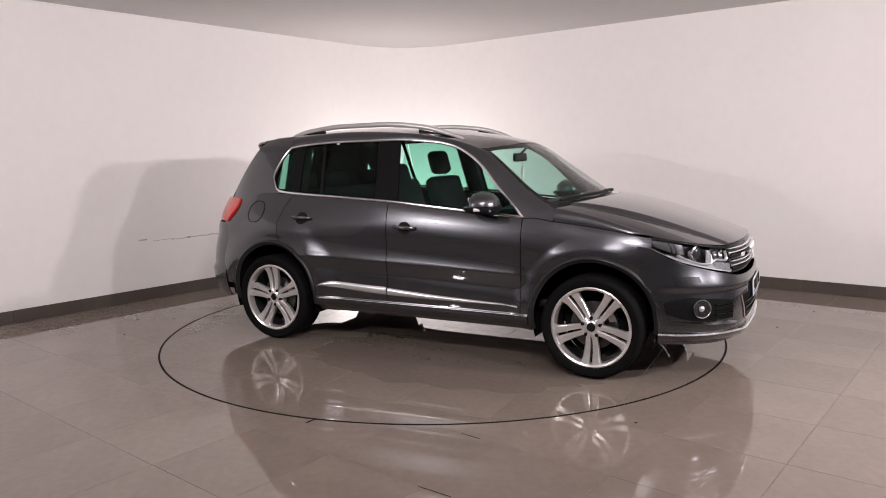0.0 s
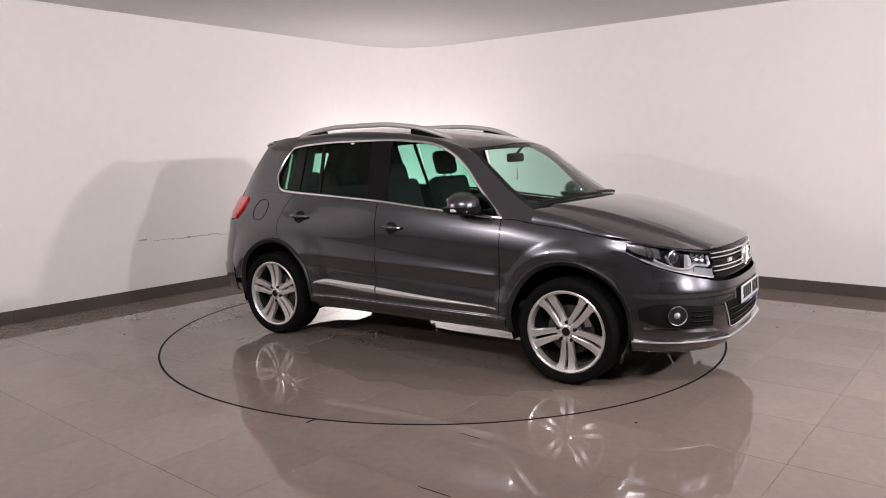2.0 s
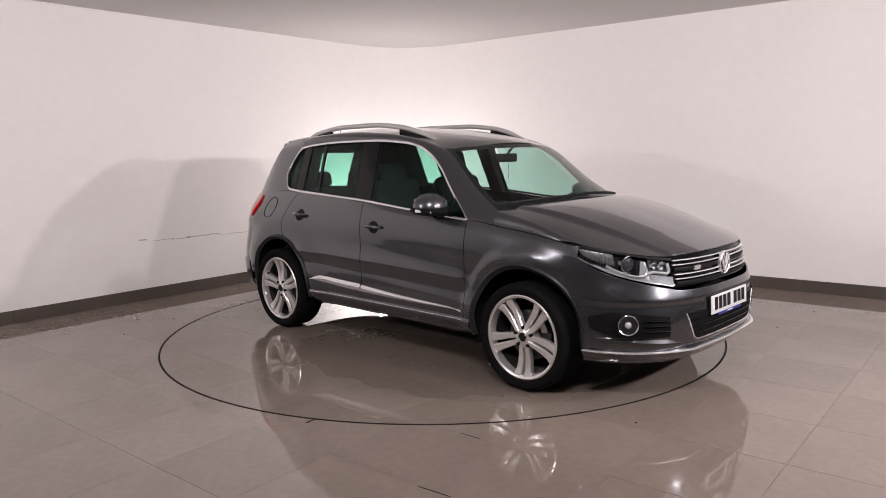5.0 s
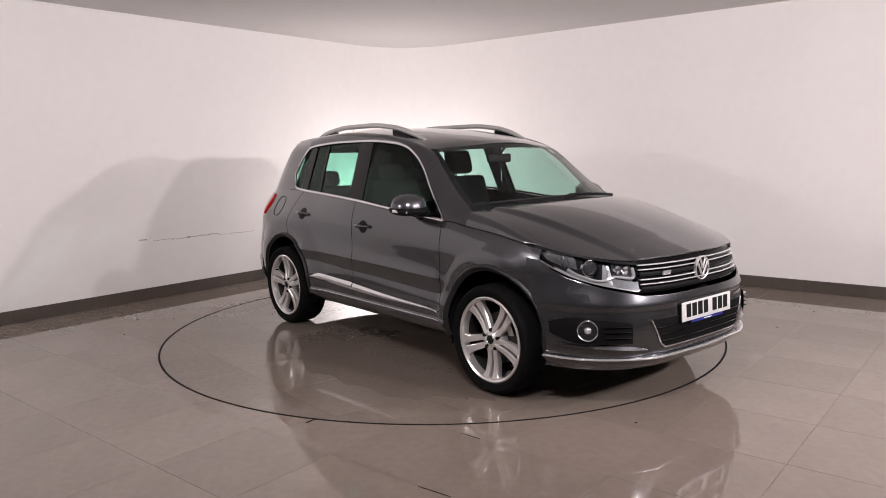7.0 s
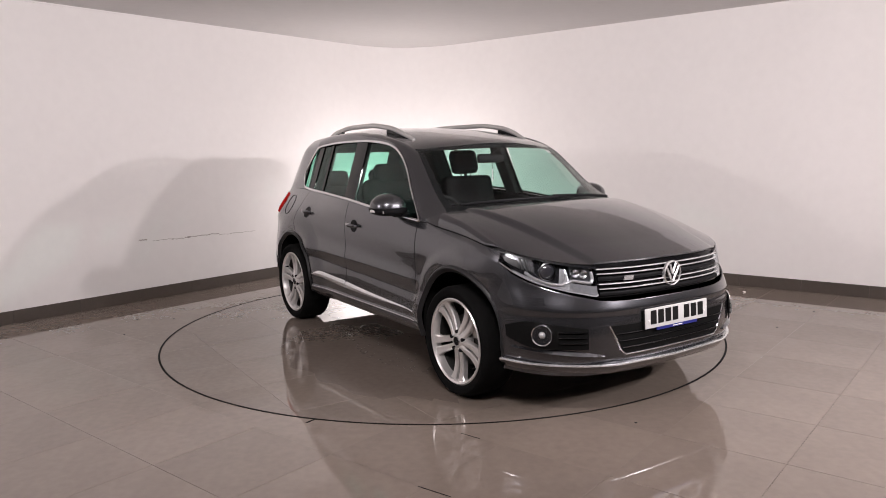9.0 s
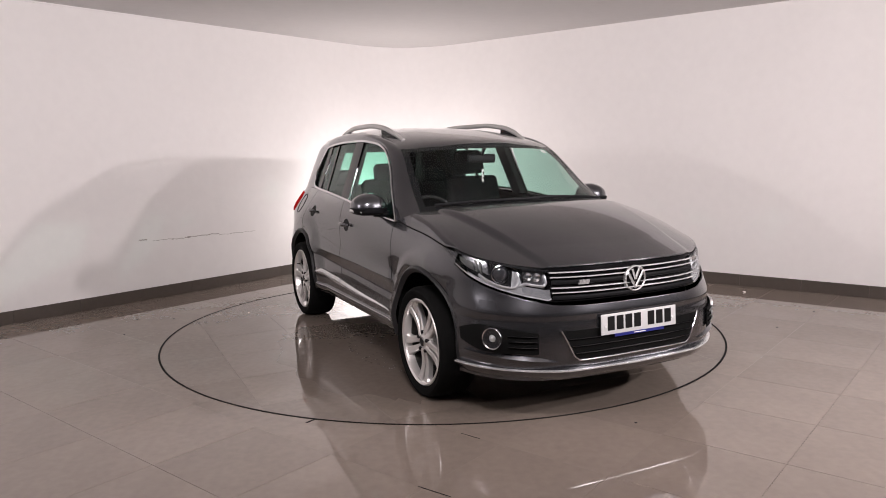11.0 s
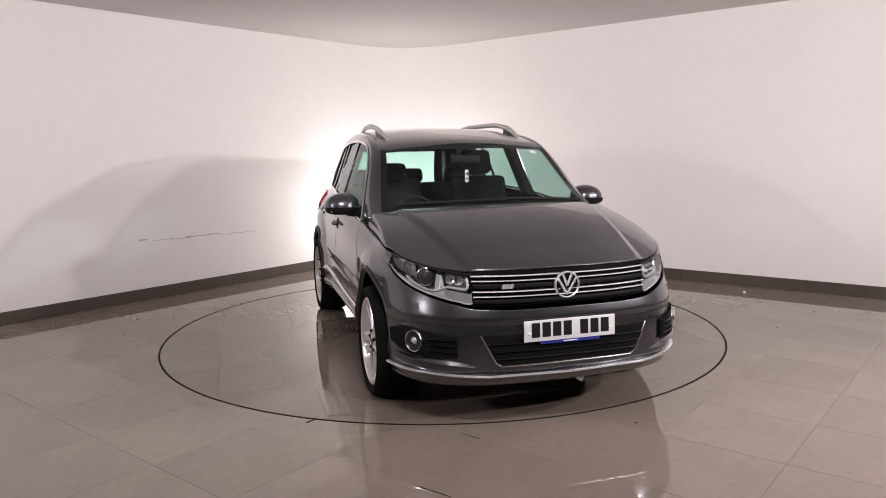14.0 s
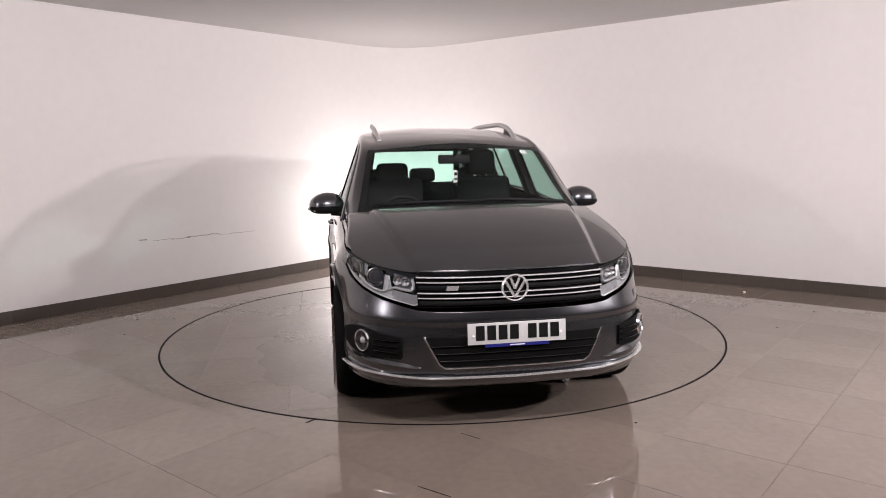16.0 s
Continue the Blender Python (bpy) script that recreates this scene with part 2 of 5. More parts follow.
far_l, far_r = CORNER - DL * LONG, CORNER + DR * LONG
near = far_l + (far_r - CORNER)
# two walls added out of view; they close the room and darken reflections
for nm, a, b in (("wall_behind_left", far_l, near), ("wall_behind_right", near, far_r)):
    d = (b - a).normalized()
    nrm = Vector((d.y, -d.x, 0))
    bm = bmesh.new()
    m = Matrix(((d.x, nrm.x, 0, 0), (d.y, nrm.y, 0, 0), (0, 0, 1, 0), (0, 0, 0, 1)))
    box(bm, ((b - a).length / 2, 0.075 if nrm.dot(Vector((0, -1, 0))) > 0 else -0.075, H / 2), ((b - a).length, 0.15, H), 0, Matrix.Translation(a) @ m)
    tagged(part(nm, bm, BACK, smooth=0), "unseen wall closing the room, dark so that the car mirrors little", "wall", kind="structure")

bm = bmesh.new()
cs = [CORNER + Vector((0, 0.3, 0)), far_l - Vector((0.3, 0, 0)), near - Vector((0, 0.3, 0)), far_r + Vector((0.3, 0, 0))]
lo = [bm.verts.new((c.x, c.y, H)) for c in cs]
hi = [bm.verts.new((c.x, c.y, H + 0.15)) for c in cs]
bm.faces.new(lo)
bm.faces.new(hi[::-1])
for i in range(4):
    bm.faces.new((lo[i], hi[i], hi[(i + 1) % 4], lo[(i + 1) % 4]))
tagged(part("ceiling", bm, CEIL, smooth=0), "flat plaster ceiling, its grey standing in for missing direct light", "ceiling", kind="structure")

# thin white bead, drawn for the bright lit line where wall meets ceiling
tagged(wall_strip("ceiling_trim", 0, S_END, 160, H - 0.014, H, 0.0, 0.010, WALL), "thin white bead standing in for a lit line at the wall top", "trim", kind="structure")

skirting = tagged(wall_strip("baseboard", 0, S_END, 160, 0.0, 0.118, 0.0, 0.004, GROUT), "dark brown tiled skirting along the white walls", "skirting", kind="structure")
R_TABLE = 2.262

# ---- floor ----
bm = bmesh.new()
base = [bm.verts.new((c.x, c.y, -0.0020)) for c in cs]
bm.faces.new(base)
low = [bm.verts.new((c.x, c.y, -0.12)) for c in cs]
bm.faces.new(low[::-1])
for i in range(4):
    bm.faces.new((base[i], low[i], low[(i + 1) % 4], base[(i + 1) % 4]))
floor = tagged(part("floor", bm, GROUT, smooth=0), "polished grey-brown porcelain tile floor with thin dark joints", "floor", kind="structure")

table = tagged(new("turntable"), "round flush car turntable tiled like the floor, dark rim gap", "turntable")
bm = bmesh.new()
lathe(bm, [(0.02, -0.0014), (R_TABLE - 0.012, -0.0014), (R_TABLE - 0.012, -0.0019), (0.02, -0.0019)], 96, pose(0, 0, 0, 90, 0, 0), True)
part("bed", bm, GROUT, table, smooth=0)
bm = bmesh.new()
rim = [(R_TABLE + 0.0075, 0.0), (R_TABLE + 0.0075, 0.0015), (R_TABLE - 0.0065, 0.0015), (R_TABLE - 0.0065, 0.0)]
lathe(bm, rim, 160, pose(0, 0, 0.0002, 90, 0, 0), True)
part("rim_gap", bm, RUBBER, table, "black rubber ring round the turntable", smooth=0)

# ---- the car: a grey five-door family SUV; x forward, y to its left, from the turntable's centre ----
car = tagged(new("car"), "dark grey metallic five-door SUV, wet, parked on a turntable", "car")
HUB_F, HUB_R, HUB_Z = 1.544, -1.060, 0.338
ARCH_Z, ARCH_R = 0.372, 0.425

belt = smooth_curve((-1.6, 1.17), (-1.04, 1.172), (-0.44, 1.144), (0.0, 1.122), (0.455, 1.081), (1.06, 1.032), (1.27, 1.000), (1.6, 0.945), (1.883, 0.925), (2.4, 0.86))
belt_w = smooth_curve((-1.7, 0.715), (-1.2, 0.737), (-0.69, 0.768), (-0.40, 0.796), (0.0, 0.826), (0.5, 0.838), (1.05, 0.841), (1.4, 0.846), (1.9, 0.868), (2.5, 0.868))
shoulder = smooth_curve((-0.66, 0.892), (-0.56, 0.889), (-0.49, 0.880), (-0.43, 0.873), (-0.36, 0.872), (-0.28, 0.877), (-0.215, 0.882), (-0.19, 0.883), (-0.165, 0.882), (-0.10, 0.874), (-0.05, 0.862), (0.0, 0.842))
sill_w = smooth_curve((0.20, 0.78), (0.26, 0.835), (0.32, 0.868), (0.40, 0.886), (0.47, 0.893), (0.60, 0.893))
nose_x = smooth_curve((0.20, 2.375), (0.29, 2.410), (0.35, 2.420), (0.45, 2.428), (0.55, 2.430), (0.62, 2.425), (0.70, 2.412), (0.78, 2.400), (0.86, 2.385), (0.93, 2.35))
nose_n = smooth_curve((0.2, 3.3), (0.45, 3.3), (0.60, 3.05), (0.75, 2.75), (0.95, 2.65))
nose_w = smooth_curve((0.2, 0.86), (0.27, 0.876), (0.35, 0.882), (0.5, 0.882), (0.62, 0.8825), (0.74, 0.884), (0.80, 0.885), (0.85, 0.883), (0.88, 0.880), (0.93, 0.868), (1.0, 0.83))
tail_x = smooth_curve((0.25, -1.86), (0.35, -1.93), (0.55, -1.97), (0.70, -1.96), (0.85, -1.91), (1.10, -1.87), (1.30, -1.79), (1.50, -1.68), (1.58, -1.62))
XS_F, XS_R, N_R = 1.50, -1.25, 3.5


def side_width(x, z):
    dz = z - belt(x)
    w = shoulder(max(dz, -0.66)) if dz < 0 else 0.842 - dz * (0.37 + 0.23 * min(max((x - 1.06) / 0.2, 0), 1))
    u = min(max(-dz / 0.31, 0), 1)
    w -= (0.842 - belt_w(x)) * (1 - u * u * (3 - 2 * u))
    k = min(max((z - 0.40) / 0.16, 0), 1)
    w = w * k + min(sill_w(z), w) * (1 - k)
    zc = 0.680 - 0.032 * x
    d = z - zc
    fade = min(max((1.12 - x) / 0.10, 0), 1) * min(max((x + 0.86) / 0.16, 0), 1)
    w += fade * (0.019 * math.exp(-d / 0.075) if d > 0 else max(0.019 + d * 0.34, -0.012))
    if x < -0.8:
        w *= 1 - 0.06 * (-0.8 - x) ** 2
    return w


def half_width(x, z):
    w = side_width(x, z)
    if x > XS_F:
        q = min((x - XS_F) / (nose_x(z) - XS_F), 0.9999)
        n = nose_n(z)
        w *= (1 - q ** n) ** (1 / n)
    if x < XS_R:
        q = min((XS_R - x) / (XS_R - tail_x(z)), 0.9999)
        w *= (1 - q ** N_R) ** (1 / N_R)
    for hub, fade, out, wide in ((HUB_F, min(max((1.84 - x) / 0.22, 0), 1), 0.014, 0.085),
                                 (HUB_R, min(max((z - 0.46) / 0.2, 0), 1) if x < HUB_R else 1, 0.025, 0.21)):
        q = min(max((0.465 + wide - math.hypot(x - hub, z - ARCH_Z)) / wide, 0), 1)
        w += out * fade * q * q * (3 - 2 * q)
    return w


def side_at(x, z, off=0.0):
    return Vector((x, -half_width(x, z) - off, z))


def nose_at(f, z, off=0.0):
    """The rounded front: f in degrees, 0 on the middle line, 90 where the flank begins; right side positive."""
    def flat(f):
        s, c, n = abs(math.sin(radians(f))), abs(math.cos(radians(f))), nose_n(z)
        return Vector((XS_F + (nose_x(z) - XS_F) * c ** (2 / n), -math.copysign(nose_w(z) * s ** (2 / n), f), z))
    p = flat(f)
    d = flat(f + 0.5) - flat(f - 0.5)
    n = Vector((-d.y, d.x, 0)).normalized()
    if n.x < 0:
        n = -n
    return p + n * off


def nose_f(y, z):
    """The f at which the front is y metres to the right of the middle."""
    q = min(abs(y) / nose_w(z), 1)
    return math.copysign(math.degrees(math.asin(q ** (nose_n(z) / 2))), y)


def nose_yz(y, z, off=0.0):
    return nose_at(nose_f(y, z), z, off)


def cut_arch(bm, hub, r):
    c = Vector((hub, ARCH_Z))
    inside = {v for v in bm.verts if (Vector((v.co.x, v.co.z)) - c).length < r}
    gone = [f for f in bm.faces if all(v in inside for v in f.verts)]
    bmesh.ops.delete(bm, geom=gone, context="FACES")
    for v in [v for v in bm.verts if v in inside]:
        d = Vector((v.co.x, v.co.z)) - c
        d = c + d.normalized() * r
        v.co = Vector((d.x, v.co.y, d.y))
    bmesh.ops.delete(bm, geom=[v for v in bm.verts if not v.link_faces], context="VERTS")


sill_z = smooth_curve((-0.9, 0.305), (0.0, 0.30), (1.2, 0.30), (1.9, 0.30))


def panel(xa, xb, z0, z1, nx, nz, arches=(), off=0.0, thick=0.006, r=ARCH_R):
    """A piece of the flank between the lines xa(z), xb(z) and the heights z0(x), z1(x)."""
    def at(u, v):
        zm = z0(0.5 * (xa(0.7) + xb(0.7))) * (1 - v) + z1(0.5 * (xa(0.7) + xb(0.7))) * v
        x = xa(zm) * (1 - u) + xb(zm) * u
        z = z0(x) * (1 - v) + z1(x) * v
        x = xa(z) * (1 - u) + xb(z) * u
        return side_at(x, z0(x) * (1 - v) + z1(x) * v, off)
    bm = sheet(at, nx, nz)
    for hub in arches:
        cut_arch(bm, hub, r)
    if thick:
        thicken(bm, thick)
    return bm


GAP = 0.006
top_line = smooth_curve((-1.35, 1.165), (-1.04, 1.160), (-0.44, 1.132), (0.0, 1.110), (0.455, 1.069), (1.05, 1.024), (1.12, 1.030), (1.27, 1.01), (1.6, 0.972), (1.883, 0.925))
rear_seam = smooth_curve((0.30, -0.72), (0.60, -0.80), (0.80, -0.985), (0.92, -1.005), (1.06, -0.978), (1.18, -0.90))
flat = lambda x: (lambda z: x)


def right_and_left(name, bm, mat, parent=None, label=""):
    a = part(name, bm, mat, parent or car, label)
    return a, mirrored(a)


front_doors = right_and_left("front_door", panel(flat(0.006 + GAP), flat(1.062 - GAP), sill_z, top_line, 60, 60, (HUB_F,)), PAINT)
rear_doors = right_and_left("rear_door", panel(lambda z: rear_seam(z) + GAP, flat(0.006), sill_z, top_line, 60, 60, (HUB_R,)), PAINT)
right_and_left("front_wing", panel(flat(1.062), flat(1.905), sill_z, top_line, 76, 64, (HUB_F,)), PAINT)
right_and_left("rear_quarter", panel(flat(-1.62), lambda z: rear_seam(z), lambda x: 0.42, top_line, 76, 64, (HUB_R,)), PAINT)
# dark inner skin that shows in the gaps
right_and_left("inner_skin", panel(flat(-1.55), flat(1.88), lambda x: sill_z(x) + 0.01, lambda x: top_line(x) - 0.02, 120, 40, (HUB_R, HUB_F), -0.022, 0.004, 0.45), UNDER)


def arch_lip(hub, name):
    """The flared lip round a wheel opening."""
    def at(u, v):
        a = radians(-8 + 200 * u)
        r = ARCH_R + 0.006 - 0.042 * v
        x, z = hub + r * math.cos(a), ARCH_Z + r * math.sin(a)
        zz = max(z, 0.30)
        return side_at(x, zz, 0.003 + 0.014 * math.sin(math.pi * min(v * 1.4, 1)) - 0.03 * max(v - 0.75, 0)) + Vector((0, 0, z - zz))
    right_and_left(name, sheet(at, 48, 8, 0.006), ARCH, None, "flared wheel arch lip, coloured dark for the floor it mirrors")

    def liner(u, v):
        a = radians(-20 + 220 * u)
        r = (ARCH_R - 0.014) * min(1, (1 - v) / 0.35)
        return (hub + r * math.cos(a), -0.868 + 0.40 * min(v / 0.65, 1), ARCH_Z + r * math.sin(a))
    right_and_left("arch_liner", sheet(liner, 32, 20), UNDER)


arch_lip(HUB_F, "front_arch_lip")
arch_lip(HUB_R, "rear_arch_lip")

# lower sill and the polished blades along the doors


def blade(x0, x1, h0, h1, m):
    low = smooth_curve((-0.60, 0.470), (0.0, 0.437), (0.5, 0.428), (1.05, 0.432))

    def at(u, v):
        x = x0 + (x1 - x0) * u
        h = (h0 + (h1 - h0) * u) * m(u)
        return side_at(x, low(x) + h * v, 0.006 + 0.010 * math.sin(math.pi * v) ** 0.7)
    return sheet(at, 28, 6, 0.006)


right_and_left("door_blade", blade(0.014, 1.04, 0.052, 0.010, lambda u: 1 if u < 0.9 else (1 - u) * 10 + 0.02), BAR, None, "brushed aluminium trim blade")
right_and_left("door_blade", blade(-0.60, 0.002, 0.044, 0.056, lambda u: min(u * 5, 1) ** 0.6 + 0.02), BAR, None, "brushed aluminium trim blade")


def sill(u, v):
    x = -0.63 + 1.74 * u
    z = 0.385 - 0.125 * v
    return side_at(x, z, 0.014 * math.sin(math.pi * min(v * 1.6, 1)) - 0.10 * max(v - 0.6, 0))


right_and_left("sill", sheet(sill, 40, 10, 0.008), PAINT)
bm = bmesh.new()
right_and_left("sill_bead", tube(bm, [side_at(-0.60 + 1.66 * i / 24, 0.372, 0.012) for i in range(25)], 0.004, 0.0035), CHROME, None, "thin bright bead on the sill")

# ---- glass house ----
win_top = smooth_curve((-1.163, 1.30), (-1.13, 1.385), (-1.091, 1.453), (-1.03, 1.522), (-0.854, 1.547), (-0.51, 1.565), (-0.056, 1.568), (0.322, 1.545), (0.469, 1.516),
                       (0.606, 1.453), (0.731, 1.360), (0.833, 1.253), (1.06, 1.034))
win_low = smooth_curve((-1.163, 1.285), (-1.12, 1.205), (-1.05, 1.176), (-0.442, 1.144), (-0.043, 1.124), (0.455, 1.081), (1.06, 1.032))


def pane(x0, x1, nx, off=-0.012):
    def at(u, v):
        x = x0 + (x1 - x0) * u
        a, b = win_low(x), win_top(x)
        return side_at(x, a + (b - a) * v, off)
    return sheet(at, nx, 14, 0.003)


DOOR_GLASS = "green-tinted side window glass, lightly wet"
for doors, span in ((front_doors, (0.070, 1.055, 40)), (rear_doors, (-0.640, -0.108, 20))):
    g = part("window_glass", pane(*span), WINDOW if doors is front_doors else REAR_WINDOW, doors[0], DOOR_GLASS)
    mirrored(g, doors[1])
g = part("window_glass", pane(-0.875, -0.650, 10), REAR_WINDOW, rear_doors[0], DOOR_GLASS)
mirrored(g, rear_doors[1])
right_and_left("quarter_glass", pane(-1.155, -0.90, 20), REAR_WINDOW, None, "green-tinted quarter window glass")


def pillar(x0, x1, lean, name, mat):
    def at(u, v):
        x = x0 + (x1 - x0) * u - lean * v
        return side_at(x, win_low(x) - 0.01 + (win_top(x) + 0.005 - win_low(x) + 0.01) * v, -0.004)
    right_and_left(name, sheet(at, 6, 14, 0.012), mat)




def lining(x0, x1, lean, deep):
    """Padded trim behind a pillar, standing deep into the cabin."""
    bm = bmesh.new()
    rows = []
    for i in range(9):
        v = i / 8
        a, b = x0 - lean * v, x1 - lean * v
        z = win_low(0.5 * (a + b)) - 0.02 + (win_top(0.5 * (a + b)) + 0.02 - win_low(0.5 * (a + b))) * v
        p, q = side_at(a, z, -0.018), side_at(b, z, -0.018)
        rows.append([bm.verts.new(c) for c in (p, q, q + Vector((-0.010, deep * 0.8, 0)), q + Vector((-0.025, deep, 0)), p + Vector((0.020, deep, 0)), p + Vector((0.005, deep * 0.8, 0)))])
    for p, q in zip(rows, rows[1:]):
        for j in range(6):
            bm.faces.new((p[j], p[(j + 1) % 6], q[(j + 1) % 6], q[j]))
    bm.faces.new(rows[0])
    bm.faces.new(rows[-1][::-1])
    right_and_left("pillar_lining", bm, TRIM)


lining(-1.035, -0.870, 0.03, 0.13)
lining(-0.090, 0.060, 0.055, 0.05)
pillar(-0.115, 0.080, 0.055, "door_pillar", GLOSS)
pillar(-0.655, -0.625, 0.055, "window_bar", GLOSS)
pillar(-0.965, -0.870, 0.02, "rear_pillar", GLOSS)

bm = bmesh.new()
loop = [side_at(x, win_low(x), 0.004) for x in np.linspace(-1.15, 1.055, 60)]
loop += [side_at(x, win_top(x), 0.004) for x in np.linspace(1.062, 0.45, 30)]
loop += [side_at(x, win_top(x), 0.004) for x in np.linspace(0.42, -1.03, 40)] + [side_at(x, win_top(x), 0.004) for x in (-1.07, -1.10, -1.13, -1.15, -1.163)]
tube(bm, loop, 0.007, 0.010, 8, True)
right_and_left("window_chrome", bm, CHROME, None, "chrome strip round the side windows")

# frame band from the window outline up to the roof and the windscreen
edge_y = smooth_curve((-1.75, 0.455), (-1.45, 0.495), (-1.0, 0.530), (-0.4, 0.568), (0.1, 0.585), (0.4, 0.594), (0.56, 0.608), (0.71, 0.630), (0.87, 0.665), (1.04, 0.702), (1.24, 0.742))
edge_z = smooth_curve((-1.75, 1.555), (-1.45, 1.585), (-1.0, 1.622), (-0.4, 1.642), (0.1, 1.616), (0.4, 1.568), (0.56, 1.532), (0.71, 1.474), (0.87, 1.350), (1.04, 1.212), (1.24, 1.092))
roof_z = smooth_curve((-1.75, 1.575), (-1.45, 1.612), (-1.0, 1.660), (-0.5, 1.682), (0.0, 1.662), (0.4, 1.617), (0.72, 1.560), (0.80, 1.534))


def edge_at(x):
    return Vector((x, -edge_y(x), edge_z(x)))


def band(u, v):
    xo = -1.03 + (1.085 + 1.03) * u
    xi = -1.03 + 1.65 * (u / 0.72) if u < 0.72 else 0.62 + 0.64 * ((u - 0.72) / 0.28)
    a = side_at(xo, win_top(xo) + 0.006, 0.0)
    b = edge_at(xi)
    p = a.lerp(b, v)
    n = Vector((0.25 if u > 0.72 else 0, -0.62, 0.62)).normalized()
    return p + n * ((0.026 - 0.014 * min(max((u - 0.62) / 0.15, 0), 1)) * 4 * v * (1 - v))


right_and_left("side_frame", sheet(band, 90, 10, 0.02), PAINT)

rear_line = smooth_curve((1.10, -1.66), (1.17, -1.635), (1.30, -1.56), (1.45, -1.455), (1.56, -1.36), (1.60, -1.30))


def rear_side(u, v):
    """The broad rear pillar, from the quarter window back to the tailgate."""
    z = 1.165 + (1.60 - 1.165) * v
    x0 = -1.03
    for x in np.linspace(-1.163, -1.03, 30):
        if win_top(x) >= z:
            x0 = x
            break
    if z < 1.285:
        x0 = next((x for x in np.linspace(-1.163, -1.0, 40) if win_low(x) <= z), -1.0)
    x = x0 * (1 - u) + rear_line(z) * u
    zz = min(z, 1.53)
    p = side_at(x, zz)
    k = max(z - 1.50, 0) / 0.10
    e = Vector((x, -edge_y(x), edge_z(x)))
    return p.lerp(e, k * k * (3 - 2 * k)) if k else p


right_and_left("rear_side_panel", sheet(rear_side, 20, 30, 0.008), PAINT)


def roof(u, v):
    back = -1.56 + 0.16 * (2 * v - 1) ** 2
    x = back + (0.80 - back) * u
    front = 0.14 * (2 * v - 1) ** 2 * max(u - 0.8, 0) / 0.2
    x = x - front
    s = 2 * v - 1
    y = edge_y(x) * s
    return (x, y, edge_z(x) + (roof_z(min(x + front, 0.80)) - edge_z(x)) * (1 - abs(s) ** 2.4))


part("roof", sheet(roof, 50, 28, 0.012), PAINT, car, "wet dark grey roof")


def screen(u, v):
    s = 2 * v - 1
    e = edge_at(0.66 + 0.58 * u)
    mid = Vector((0.80 + 0.605 * u, 0, 1.530 - 0.404 * u + 0.012 * 4 * u * (1 - u)))
    k = abs(s) ** 2.2
    return Vector((mid.x + (e.x - mid.x) * k, e.y * s, mid.z + (e.z - mid.z) * k))


part("windscreen", sheet(screen, 24, 24, 0.004), SCREEN, car, "large green-tinted windscreen, lightly wet")


def screen_band(u0, u1, v0, v1, off):
    def at(u, v):
        p = Vector(screen(u0 + (u1 - u0) * u, v0 + (v1 - v0) * v))
        return p - Vector((0.55, 0, 0.83)) * off
    return at


for a in ((0.0, 0.07, 0, 1), (0.0, 1.0, 0.0, 0.03), (0.0, 1.0, 0.97, 1.0), (0.90, 1.0, 0.0, 1.0)):
    part("screen_border", sheet(screen_band(*a, 0.008), 16, 20, 0.002), PLASTIC, car)

part("screen_sticker", sheet(screen_band(0.10, 0.16, 0.085, 0.125, 0.006), 2, 2, 0.001), PAPER, car, "small pale sticker inside the windscreen")

# bonnet with its two creases


def lip_at(y):
    """The bonnet's front edge: the lip over the grille, then back along the lamps."""
    f = nose_f(y, 0.86)
    return nose_at(f, lip_z(abs(y)), -0.004)


lip_z = smooth_curve((0.0, 0.868), (0.30, 0.866), (0.50, 0.862), (0.62, 0.872), (0.72, 0.890), (0.80, 0.915), (0.835, 0.932))


def bonnet(u, v):
    full = 2 * v - 1
    roll = max(abs(full) - 0.86, 0) / 0.14
    s = math.copysign(min(abs(full) / 0.86, 1), full)
    back = Vector((1.468 - 0.193 * abs(s) ** 2.2, -0.782 * s, 1.130 - 0.034 * s * s))
    front = lip_at(0.828 * s)
    p = back.lerp(front, u)
    z = back.z + (front.z - back.z) * (u ** 1.25 + 0.10 * u * (1 - u) * s * s)
    z += 0.012 * s * s * math.sin(math.pi * u)
    crease = 0.86 - 0.23 * u
    k = min(max((crease - abs(s)) / 0.045, 0), 1)
    z += (0.026 * k * k * (3 - 2 * k) - 0.007 * max(1 - abs(s) / crease, 0)) * math.sin(math.pi * min(0.10 + 0.90 * u, 0.80)) ** 0.5 * (1 - 0.55 * u ** 8)
    if abs(s) > 0.8:
        # the shoulder falls softly towards the edge, then rolls down to the wing
        fade = min(max((1.93 - p.x) / 0.15, 0), 1)
        xe = min(max(p.x, 1.275), 1.883)
        drop = max(z - top_line(xe) - 0.001, 0)
        z -= drop * 0.06 * ((abs(s) - 0.8) / 0.2) ** 2 * fade * min(u * 6, 1)
        if roll:
            low = top_line(xe) + 0.001
            side = -math.copysign(half_width(xe, top_line(xe)) - 0.003, s)
            z += (low - z) * (1 - math.cos(roll * math.pi / 2)) * fade
            p.y += (side - p.y) * math.sin(roll * math.pi / 2) * fade
    return (p.x, p.y, z)


part("bonnet", sheet(bonnet, 48, 132, 0.010), PAINT, car, "dark grey bonnet with two raised creases")


def pillar_foot(u, v):
    x = 1.048 + 0.224 * u
    z0 = top_line(x) + 0.002
    return side_at(x, z0 + (1.026 + 0.072 * u - z0) * v)


